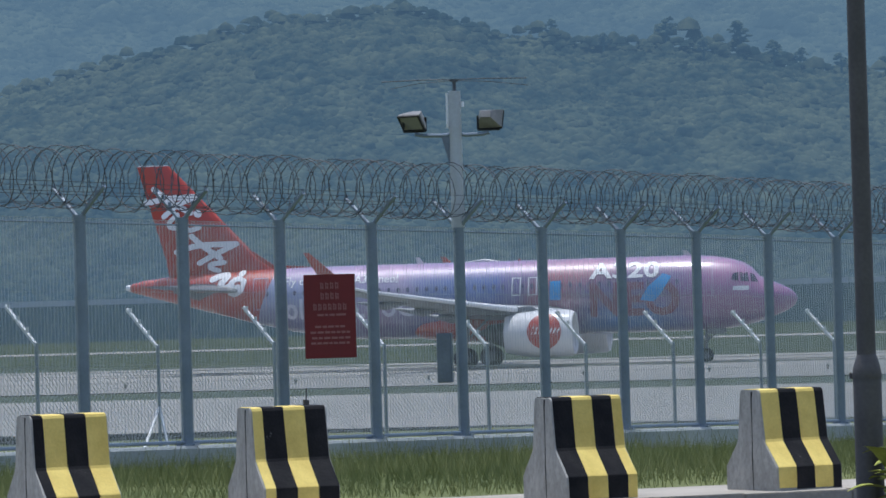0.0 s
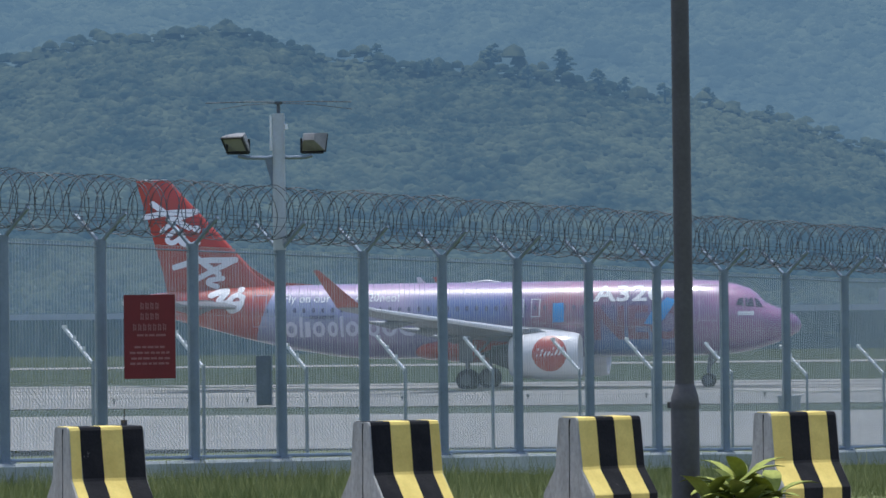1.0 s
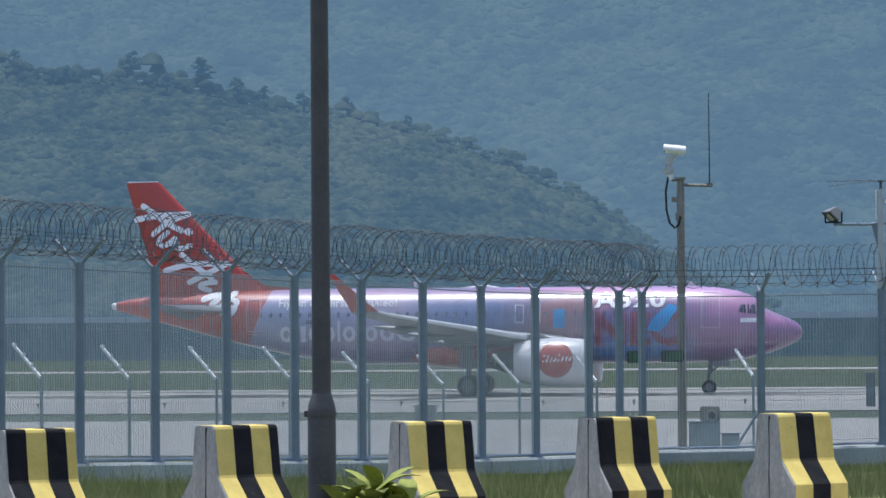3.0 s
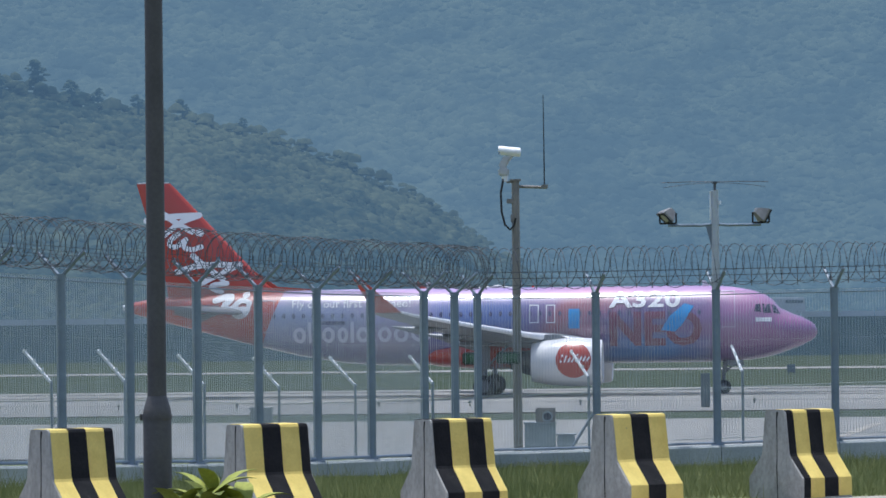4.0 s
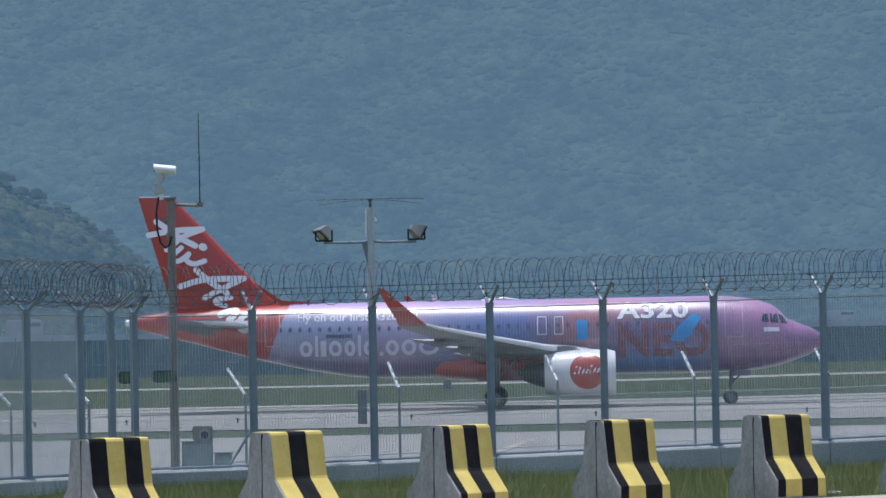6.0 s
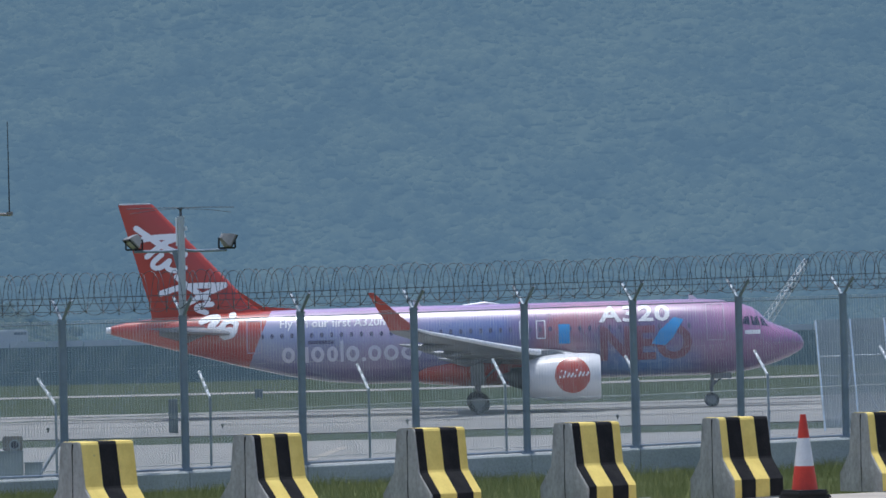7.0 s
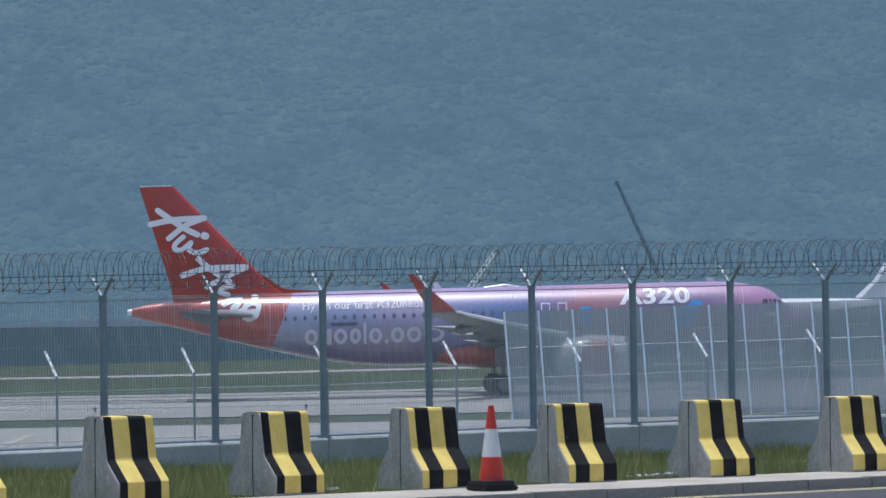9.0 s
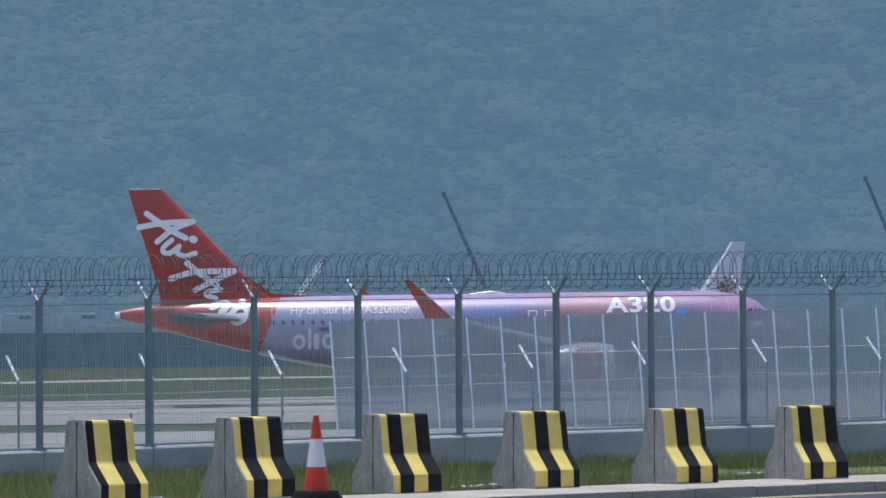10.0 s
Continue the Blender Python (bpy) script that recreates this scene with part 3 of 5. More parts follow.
for seg in (FENCE[:14], FENCE[13:]):
    razor = thing("razor_wire_coil", "dark rusty concertina razor wire on the fence outriggers", "razor wire", group="razor wire")
    for sign, seed in ((1, 1), (-1, 5)):
        s, pts = coil(seg, POST_H + 0.42, 0.31, 0.27, sign, seed)
        part("wire_helix", s, RAZOR, razor)
    barbs = Shape()
    for k in range(0, len(pts), 4):
        barbs.box(pts[k], (0.035, 0.004, 0.012), Matrix.Rotation(k * 1.3, 3, "Z"))
    tagged(part("barbed_tape", barbs, RAZOR, razor), kind="stuff")
    for f in (0.35, 0.7, 1.0):
        for side in (-1, 1):
            line = [q + across(FENCE.index(q)) * side * 0.36 * f + Vector((0, 0, POST_H + 0.31 * f + 0.03)) for q in seg]
            part("line_wire", Shape().tube(line, 0.004, 4, False), RAZOR, razor)


# ---- concrete barriers ----
HALF = [(0.35, 0.0), (0.35, 0.183), (0.345, 0.192), (0.186, 0.383), (0.177, 0.405), (0.130, 0.772), (0.120, 0.793), (0.098, 0.80)]
PROFILE = [(-y, z) for y, z in HALF] + [(y, z) for y, z in reversed(HALF)]
BAR_L = 0.64


def barrier_block():
    """Short jersey-profile block: length along x, road side towards -y."""
    s = Shape()
    cuts = ((-BAR_L / 2, 0.96), (-BAR_L / 2 + 0.014, 1), (BAR_L / 2 - 0.02, 1), (BAR_L / 2 - 0.006, 0.985), (BAR_L / 2, 0.95))
    s.rings([[(x, y * g, z * (0.985 + 0.015 * g)) for y, z in PROFILE] for x, g in cuts])
    return s.mesh("block", CONCRETE)


def stripe_mesh(x0, x1, mat, seed):
    """Paint coat over the road face and the top between x0 and x1, a little uneven at its lower edge."""
    rnd = random.Random(seed)
    face = [(-0.353, 0.006 + rnd.random() * 0.02)] + [(-y - 0.003, z + 0.003) for y, z in HALF[1:]] + [(0.085 + rnd.random() * 0.02, 0.804)]
    back = [(y + 0.004, z - 0.004) for y, z in face]
    s = Shape()
    wav = [rnd.uniform(-0.004, 0.004) for _ in face]
    inset = [0.006 if x0 < -0.3 else 0.0, 0.006 if x1 > 0.3 else 0.0]
    s.rings([[(x + w, y, z) for (y, z), w in zip(face, wav)] + [(x + w, y, z) for (y, z), w in zip(reversed(back), reversed(wav))] for x in (x0 + inset[0], x1 - inset[1])])
    return s.mesh("stripe", mat)


block_mesh = barrier_block()
s = Shape()
s.rings([[(-BAR_L / 2 - 0.002, y - w, z), (-BAR_L / 2 - 0.002, y, z), (-BAR_L / 2 + 0.01, y, z), (-BAR_L / 2 + 0.01, y - w, z)] for z, y, w in ((0.0, -0.02, 0.006), (0.25, -0.012, 0.012), (0.5, -0.022, 0.006), (0.72, -0.016, 0.012), (0.785, -0.02, 0.022))])
joint_mesh = s.mesh("end_joint", BLACK)
coats = {}


def coat(ch, x0, x1):
    """The paint stripe of that colour between two places along the block, shared by the blocks."""
    key = (ch, round(x0, 3), round(x1, 3))
    if key not in coats:
        coats[key] = stripe_mesh(x0, x1, YELLOW if ch == "Y" else BLACK, len(coats) + 3)
    return coats[key]


# place, turn and stripes of each block; small letters: narrow stripes
BLOCKS = [(-9.64, 30.82, 42.5, "bYBY"), (-8.12, 31.62, 39.1, "yBYB"), (-5.98, 32.62, 40.8, "BYBy"), (-4.51, 33.65, 44.1, "YBYb"), (-3.04, 34.78, 36.1, "YBYb"), (-1.56, 36.03, 38.2, "BYBy"), (-0.06, 37.36, 42.7, "YBY"), (1.49, 38.72, 43.5, "bYBY"),
          (3.08, 39.87, 37.1, "bYBy"), (4.67, 40.81, 36.0, "bYBy"), (6.26, 41.71, 30.8, "yBYB"), (7.92, 42.59, 27.5, "yBYB"), (9.56, 43.42, 28.2, "YBYb"), (11.27, 44.22, 29.9, "YBYb"), (12.99, 45.08, 22.6, "yBYB"), (14.73, 45.9, 24.0, "BYBy")]
for k, (x, y, turn, order) in enumerate(BLOCKS):
    b = thing("concrete_barrier", "short concrete barrier block painted with black and yellow stripes", "barrier", pose(x, y, 0, 0, 0, turn), "barriers along the kerb")
    part("block", block_mesh, None, b, "bare weathered grey concrete")
    part("end_joint", joint_mesh, None, b, "dark joint line")
    if k == 1:
        part("lifting_eye", Shape().tube([(0.22, 0.02, 0.79), (0.22, 0.02, 0.845)], 0.025, 10).tube([(0.22, 0.02, 0.84), (0.225, 0.02, 0.93)], 0.005, 5), POLE, b, "dark steel lifting stub")
    x = -BAR_L / 2 + 0.006
    span = (BAR_L - 0.012) / sum(0.09 if ch.islower() else 0.18 for ch in order)
    for ch in order:
        w = (0.09 if ch.islower() else 0.18) * span
        part("yellow_stripe" if ch in "Yy" else "black_stripe", coat(ch.upper(), x, x + w), None, b)
        x += w

# ---- traffic cone ----
p = polar(9.45, 41.2)
cone = thing("traffic_cone", "red traffic cone with a white band on a black rubber base", "traffic cone", pose(p.x, p.y, 0, 0, 0, 24))
s = Shape().box((0, 0, 0.03), (0.38, 0.38, 0.05), bevel=0.015)
for k in range(3):
    s.box((0.03 * k - 0.03, -0.04 + 0.03 * k, 0.075), (0.34 - 0.07 * k, 0.36 - 0.06 * k, 0.05), Matrix.Rotation(0.4 * k, 3, "Z"), bevel=0.018)
part("rubber_base", s, RUBBER, cone)
for name, z0, z1, mat in (("cone_foot", 0.10, 0.33, RED_CONE), ("white_band", 0.33, 0.60, WHITE_BAND), ("cone_tip", 0.60, 0.83, RED_CONE)):
    rad = lambda z: 0.128 - (z - 0.1) * 0.138
    part(name, Shape().tube([(0, 0, z0), (0, 0, z1)], [rad(z0), rad(z1)], 24), mat, cone, smooth=True)

# ---- road lamp post and the bush at its foot ----
p = polar(-6.48, 27.5)
lamp_post = thing("lamp_post", "dark grey steel street lamp post with a wider base", "lamp post", pose(p.x, p.y, -0.06))
part("shaft", Shape().tube([(0, 0, 1.18), (0, 0, 9.0)], [0.062, 0.05], 20), POLE, lamp_post, smooth=True)
part("base_section", Shape().tube([(0, 0, 0), (0, 0, 1.10), (0, 0, 1.125), (0, 0, 1.185), (0, 0, 1.205)], [0.092, 0.092, 0.088, 0.07, 0.063], 20), POLE, lamp_post, smooth=True)
part("collar", Shape().tube([(0, 0, 1.055), (0, 0, 1.085)], 0.097, 20).box((-0.098, 0, 1.07), (0.03, 0.03, 0.04)), POLE, lamp_post, smooth=True)
part("base_flange", Shape().tube([(0, 0, 0), (0, 0, 0.03)], 0.16, 20), POLE, lamp_post)
s = Shape().tube([(0, 0, 8.9), (0.4, 0.5, 9.3), (1.2, 1.5, 9.45)], 0.04, 10)
part("lamp_arm", s, POLE, lamp_post)
part("lantern", Shape().box((1.45, 1.8, 9.45), (0.3, 0.75, 0.14), Matrix.Rotation(-0.68, 3, "Z"), bevel=0.04), BOX_GREY, lamp_post)


def leaf_shape(length, width):
    """A pointed leaf, folded along its rib and arched, growing along +y."""
    s, n = Shape(), 6
    for k in range(n + 1):
        t = k / n
        w = width * math.sin(math.pi * min(0.98, 0.06 + t * 0.92)) ** 0.8
        z = 0.22 * length * math.sin(t * 2.3)
        s.v += [(-w, t * length, z + 0.22 * w), (0, t * length, z), (w, t * length, z + 0.22 * w)]
    s.f = [f for k in range(n) for f in ((3 * k, 3 * k + 1, 3 * k + 4, 3 * k + 3), (3 * k + 1, 3 * k + 2, 3 * k + 5, 3 * k + 4))]
    return s


p = polar(-5.9, 27.2)
bush = thing("shrub", "broad-leaved green shrub at the foot of the lamp post", "shrub", pose(p.x, p.y, -0.06))
rnd = random.Random(4)
leaf_meshes = [leaf_shape(l, w).mesh("leaf", LEAF, True) for l, w in ((0.34, 0.07), (0.28, 0.062), (0.22, 0.05))]
for k in range(9):
    a, r = rnd.uniform(0, 6.28), rnd.uniform(0.05, 0.34)
    tip = Vector((r * math.cos(a), r * math.sin(a), rnd.uniform(0.42, 0.70)))
    part("stem", Shape().tube([(0.06 * math.cos(a), 0.06 * math.sin(a), 0), tip * 0.55 + Vector((0, 0, 0.05)), tip], [0.012, 0.009, 0.005], 6), STEM, bush)
    for j in range(15):
        h = 1 - 0.045 * j
        ob = part("leaf", rnd.choice(leaf_meshes), None, bush)
        q = tip * h
        ob.matrix_basis = Matrix.Translation(q) @ Matrix.Rotation(j * 2.4 + a, 4, "Z") @ Matrix.Rotation(rnd.uniform(-0.1, 0.6) - 0.03 * j, 4, "X")


# ---- floodlight masts on the fence line ----
def mast(i, heads, label, r=0.07, arm=3.42, lift=3.595):
    """A taller post with two floodlights on a cross arm and a thin whisker bar on top. heads: side along the view's right, turn of each lamp."""
    p = FENCE[i]
    side = Vector((p.y, -p.x, 0)).normalized()  # square to the line of sight
    m = thing("floodlight_mast", label, "floodlight", Matrix.Translation(p), "floodlight masts")
    top = 3.90
    part("mast_tube", Shape().tube([(0, 0, POST_H), (0, 0, top)], [r * 1.08, r], 14), WIRE, m, smooth=True)
    part("spike", Shape().tube([(0, 0, top), (0, 0, top + 0.13)], 0.02, 8).box((0, 0, top + 0.12), (0.07, 0.07, 0.03)), RAZOR, m)
    for k in (-1, 1):
        w = side * k
        part("whisker", Shape().tube([Vector((0, 0, top + 0.13)), w * 0.35 + Vector((0, 0, top + 0.135)), w * 0.82 + Vector((0, 0, top + 0.125))], 0.006, 5), RAZOR, m)
        part("whisker", Shape().tube([Vector((0, 0, top + 0.12)), w * 0.4 + Vector((0, 0.05, top + 0.10)), w * 0.78 + Vector((0, 0.3, top + 0.06))], 0.004, 5), RAZOR, m)
    gusset = [side * -r * 0.8 + Vector((0, 0, arm - 0.03)), side * -(r + 0.09) + Vector((0, 0, arm - 0.03)), side * -(r + 0.07) + Vector((0, 0, arm - 0.1)), side * -r * 0.8 + Vector((0, 0, arm - 0.42))]
    part("bracket", Shape().slab(gusset, (0, -0.015, 0), (0, 0.03, 0)), BOX_GREY, m, "dark tapered gusset under the arm")
    part("conduit", Shape().tube([side * -(r + 0.012) + Vector((0, -0.02, arm + 0.06)), side * -(r + 0.012) + Vector((0, -0.02, top - 0.02))], 0.014, 8), CAM_WHITE, m, "pale thin conduit")
    part("insulator", Shape().tube([side * (r + 0.02) + Vector((0, -0.02, arm + 0.30)), side * (r + 0.02) + Vector((0, -0.02, arm + 0.36))], [0.022, 0.016], 10), CAM_WHITE, m, "small white insulator")
    for k, (off, yaw, pitch) in zip((-1, 1), heads):
        part("cross_arm", Shape().tube([Vector((0, 0, arm)), side * off * 0.3 + Vector((0, 0, arm - 0.02)), side * off * 0.8 + Vector((0, 0, arm - 0.015)), side * off + Vector((0, 0, lift - 0.17))], 0.022, 8), STEEL, m)
        c = side * off + Vector((0, 0, lift))
        q = Matrix.Rotation(math.atan2(side.y, side.x) + yaw, 4, "Z") @ Matrix.Rotation(pitch, 4, "X")
        head = part("lamp_head", Shape().rings([[(x * a, y, z * b) for x, z in ((-1, -1), (1, -1), (1, 1), (-1, 1))] for y, a, b in ((-0.08, 0.14, 0.10), (-0.05, 0.145, 0.105), (0.04, 0.10, 0.07), (0.10, 0.06, 0.04))]), LAMP_BODY, m)
        head.matrix_basis = Matrix.Translation(c) @ q
        part("lamp_glass", Shape().box((0, -0.08, 0), (0.25, 0.012, 0.17)), LAMP_GLASS, head)
        part("lamp_rim", Shape().box((0, -0.084, 0.098), (0.29, 0.02, 0.018)).box((0, -0.084, -0.098), (0.29, 0.02, 0.018)).box((-0.137, -0.084, 0), (0.018, 0.02, 0.18)).box((0.137, -0.084, 0), (0.018, 0.02, 0.18)), RUBBER, head)
        yoke = Shape()
        for e in (-1, 1):
            yoke.tube([c + side * 0.125 * e + Vector((0, 0, 0.02)), c + side * 0.125 * e + Vector((0, 0, -0.14))], 0.014, 6)
        yoke.tube([c + side * -0.125 + Vector((0, 0, -0.14)), c + side * 0.125 + Vector((0, 0, -0.14))], 0.014, 6)
        part("yoke", yoke, RUBBER, m)
    return m


mast(MAST_A, ((-0.46, -0.6, 0.65), (0.38, 2.75, 0.35)), "grey floodlight mast on the fence with two square lamps")
mast(MAST_B, ((-0.72, -1.2, 0.8), (0.70, 1.9, 0.5)), "grey floodlight mast on the fence with two tilted lamps", 0.055, 3.385, 3.54)
for i, az, el0, el1, w, d in ((MAST_A, -12.17, -0.37, -1.04, 0.17, 47.5), (MAST_B, 0.94, -0.59, -1.05, 0.14, 65.3)):
    a, b = polar(az, d, el0), polar(az, d, el1)
    cab = thing("junction_box", "flat blue-grey steel junction box on the mast", "electrical box", Matrix.Translation((a + b) / 2), "junction boxes")
    part("cabinet_body", Shape().box((0, 0, 0), (w, 0.1, (a - b).length), bevel=0.008), BOX_GREY, cab)
    part("cabinet_door", Shape().box((0, -0.053, 0), (w - 0.03, 0.008, (a - b).length - 0.04)), BOX_GREY, cab)

# ---- red notice on the fence ----
d_f = (A13 - A0).normalized()
mid = polar(-13.71, 44.9, -0.095)
sign = thing("warning_sign", "dark red notice board with pale lettering on the fence", "sign", Matrix.Translation(mid) @ Matrix.Rotation(math.radians(13.7 + 8), 4, "Z"))
part("board", Shape().box((0, 0, 0), (0.55, 0.012, 0.89), bevel=0.004), SIGN_RED, sign)
rows = [(0.325, 4, 0.05, 0.036), (0.215, 4, 0.05, 0.036), (0.10, 7, 0.05, 0.036)]
for z, n, w, gap in rows:
    s = Shape()
    for k in range(n):
        x = (k - (n - 1) / 2) * 0.053
        s.box((x - 0.011, -0.009, z), (0.011, 0.004, 0.075)).box((x + 0.011, -0.009, z - 0.006), (0.010, 0.004, 0.06)).box((x, -0.009, z + 0.022), (0.036, 0.004, 0.011)).box((x, -0.009, z - 0.02), (0.034, 0.004, 0.009))
    part("inscription", s, SIGN_INK, sign)
for z, w in ((0.015, 0.27), (-0.11, 0.33), (-0.17, 0.43), (-0.23, 0.40), (-0.285, 0.42)):
    s = Shape()
    x = -w / 2
    rr = random.Random(int(z * 1000))
    while x < w / 2:
        k = rr.uniform(0.03, 0.07)
        s.box((min(x + k / 2, w / 2), -0.009, z), (k, 0.004, 0.022))
        x += k + 0.014
    part("inscription", s, SIGN_INK, sign)
s = Shape()
for x in (-0.2, 0.2):
    s.box((x, 0.04, 0.3), (0.03, 0.07, 0.04)).box((x, 0.04, -0.3), (0.03, 0.07, 0.04))
part("clamp", s, STEEL, sign)

# ---- surveillance camera pole and its cabinets ----
CD = 66.5
p = polar(-1.6, CD)
foot = -0.62
pole = thing("cctv_pole", "stained steel pole with a surveillance camera and whip aerial", "camera pole", pose(p.x, p.y, 0))
zt = polar(0, CD, 2.05).z
part("pole_tube", Shape().tube([(0, 0, foot), (0, 0, zt)], [0.075, 0.06], 16), RUST_POLE, pole, smooth=True)
part("pole_cap", Shape().box((0, 0, zt), (0.17, 0.17, 0.03)).box((-0.09, 0, zt - 0.03), (0.1, 0.04, 0.03)), RUST_POLE, pole)
part("cable_clamp", Shape().box((-0.08, 0, zt - 0.33), (0.12, 0.1, 0.07), bevel=0.008), RUST_POLE, pole)
part("cable_gland", Shape().box((-0.05, 0, zt - 0.6), (0.06, 0.1, 0.12), bevel=0.008), RUST_POLE, pole)
part("aerial_arm", Shape().tube([(0, 0, zt - 0.1), (0.5, 0, zt - 0.12)], 0.024, 8).box((0.46, 0, zt - 0.1), (0.1, 0.05, 0.05)), RUST_POLE, pole)
part("whip_aerial", Shape().tube([(0.455, 0, zt - 0.1), (0.455, 0, zt + 0.5), (0.45, 0, zt + 1.34)], [0.011, 0.009, 0.006], 6), RUBBER, pole)
tilt = Matrix.Rotation(radians(6), 3, "Y")
aim = lambda x, y, z: tilt @ Vector((x, y, z)) + Vector((-0.07, -0.02, zt + 0.445))
part("camera_housing", Shape().tube([aim(-0.165, 0, 0), aim(-0.15, 0, 0), aim(0.14, 0, 0), aim(0.16, 0, 0)], [0.056, 0.064, 0.064, 0.05], 20), CAM_WHITE, pole, smooth=True)
arc = np.linspace(-0.25, math.pi + 0.25, 17)
shell = [[aim(x, r * math.cos(q), 0.004 + r * math.sin(q)) for q in arc] for x, r in ((-0.195, 0.070), (-0.195, 0.075), (0.15, 0.075), (0.15, 0.070))]
hood = Shape()
hood.v = [tuple(v) for row in shell for v in row]
hood.f = [(17 * i + j, 17 * i + j + 1, 17 * ((i + 1) % 4) + j + 1, 17 * ((i + 1) % 4) + j) for i in range(4) for j in range(16)]
part("sun_shield", hood, CAM_WHITE, pole, "white curved sun shield")
part("lens_window", Shape().tube([(-0.245, -0.02, zt + 0.455), (-0.255, -0.02, zt + 0.455)], 0.045, 14), PANE, pole)
part("pan_head", Shape().box((-0.17, 0, zt + 0.28), (0.12, 0.12, 0.2), Matrix.Rotation(0.5, 3, "Y"), bevel=0.025).box((-0.18, 0, zt + 0.13), (0.17, 0.15, 0.13), bevel=0.025).tube([(-0.11, 0, zt + 0.33), (-0.06, 0, zt + 0.40)], 0.04, 10), LAMP_PALE, pole, "pale grey pan and tilt head")
part("camera_stand", Shape().tube([(-0.16, 0, zt - 0.02), (-0.16, 0, zt + 0.1)], 0.05, 10), CAM_WHITE, pole)
part("cable_loop", Shape().tube([(-0.19, -0.03, zt + 0.02), (-0.23, -0.04, zt - 0.2), (-0.22, -0.04, zt - 0.5), (-0.17, -0.04, zt - 0.7), (-0.09, -0.05, zt - 0.78), (-0.03, -0.06, zt - 0.72), (0.0, -0.08, zt - 0.6)], 0.017, 8), CABLE, pole, smooth=True)
for az, w, el, lab in ((-1.72, 0.37, -0.355, "dark green box on the camera pole"), (-2.25, 0.21, -0.36, "small dark green box on the fence")):
    q = polar(az, CD - 0.4, el)
    g = thing("equipment_box", lab, "equipment box", Matrix.Translation(q), "green equipment boxes")
    part("box_body", Shape().box((0, 0, 0), (w, 0.2, 0.19), bevel=0.02), GREEN_BOX, g)
    part("box_face", Shape().box((w * 0.06, -0.103, 0), (w * 0.62, 0.01, 0.12), bevel=0.004), GREEN_FACE, g)
    part("box_bracket", Shape().box((w * 0.4, 0.2, 0), (0.05, 0.3, 0.06)), STEEL, g)
cabd = 65.6
for name, az0, az1, e0, e1, dd, lab in (("control_cabinet", -1.51, -1.09, -1.25, -1.72, 0.3, "grey steel control cabinet at the pole foot"), ("small_cabinet", -1.07, -0.83, -1.41, -1.72, 0.25, "small grey cabinet beside the control cabinet")):
    a, b = polar(az0, cabd, e0), polar(az1, cabd, e1)
    g = thing(name, lab, "cabinet", Matrix.Translation((a + b) / 2), "pole cabinets")
    w, h = (b.x - a.x), a.z - b.z
    part("cabinet_body", Shape().box((0, 0, 0), (w, dd, h), bevel=0.012), CAB_GREY, g)
    part("cabinet_lid", Shape().box((0, 0, h / 2 + 0.012), (w + 0.03, dd + 0.03, 0.02)), CAB_GREY, g)
    part("cabinet_door", Shape().box((0, -dd / 2 - 0.005, 0), (w - 0.05, 0.01, h - 0.05)), CAB_GREY, g)
a, b = polar(-1.36, cabd, -1.03), polar(-1.09, cabd, -1.24)
horn = thing("loudspeaker", "weathered grey box loudspeaker with a round horn on the cabinet", "loudspeaker", Matrix.Translation((a + b) / 2))
part("speaker_body", Shape().box((0, 0, 0), (b.x - a.x, 0.2, a.z - b.z - 0.012), bevel=0.015), RUST_POLE, horn)
part("speaker_horn", Shape().tube([(0.03, -0.1, -0.02), (0.03, -0.16, -0.02)], [0.05, 0.085], 16), CAB_GREY, horn)
part("speaker_mouth", Shape().tube([(0.03, -0.15, -0.02), (0.03, -0.163, -0.02)], 0.06, 16), PANE, horn)
a = FENCE[20]
brace = part("stay_pipe", Shape().tube([a + Vector((-0.05, 0.1, 0.55)), a + Vector((-0.4, 0.15, 0.0))], 0.022, 8), STEEL)
tagged(brace, "slanting grey steel stay behind the fence post", "pipe")
q = polar(-5.07, 66, -1.1)
g = thing("equipment_cabinet", "dark grey low equipment cabinet behind the fence", "cabinet", Matrix.Translation(q))
part("cabinet_body", Shape().box((0, 0, -0.3), (0.33, 0.3, 0.8), bevel=0.015), BOX_GREY, g)
part("cabinet_lid", Shape().box((0, 0, 0.11), (0.37, 0.34, 0.03), bevel=0.008), BOX_GREY, g)

# ---- inner fence with slanted white arms ----
INNER = [(-19.2, -0.3), (-17.68, -0.34), (-16.05, -0.42), (-14.48, -0.42), (-12.99, -0.49), (-11.6, -0.53), (-10.26, -0.565), (-9.08, -0.585), (-7.9, -0.6), (-6.91, -0.6), (-5.84, -0.66), (-4.83, -0.7), (-3.8, -0.69), (-2.75, -0.67), (-0.64, -0.61),
         (1.44, -0.56), (3.59, -0.505), (5.44, -0.48), (7.24, -0.47), (8.99, -0.43), (10.68, -0.4), (12.39, -0.36), (13.92, -0.32), (15.55, -0.3), (17.09, -0.27), (18.6, -0.25)]


def fence_distance(az):
    """Level distance of the main fence at a bearing."""
    best = 40.0
    for a, b in zip(FENCE[:-1], FENCE[1:]):
        x, y = (math.degrees(math.atan2(q.x, q.y)) for q in (a, b))
        if x <= az <= y:
            k = (az - x) / max(y - x, 1e-6)
            q = a.lerp(b, k)
            best = math.hypot(q.x, q.y)
    return best


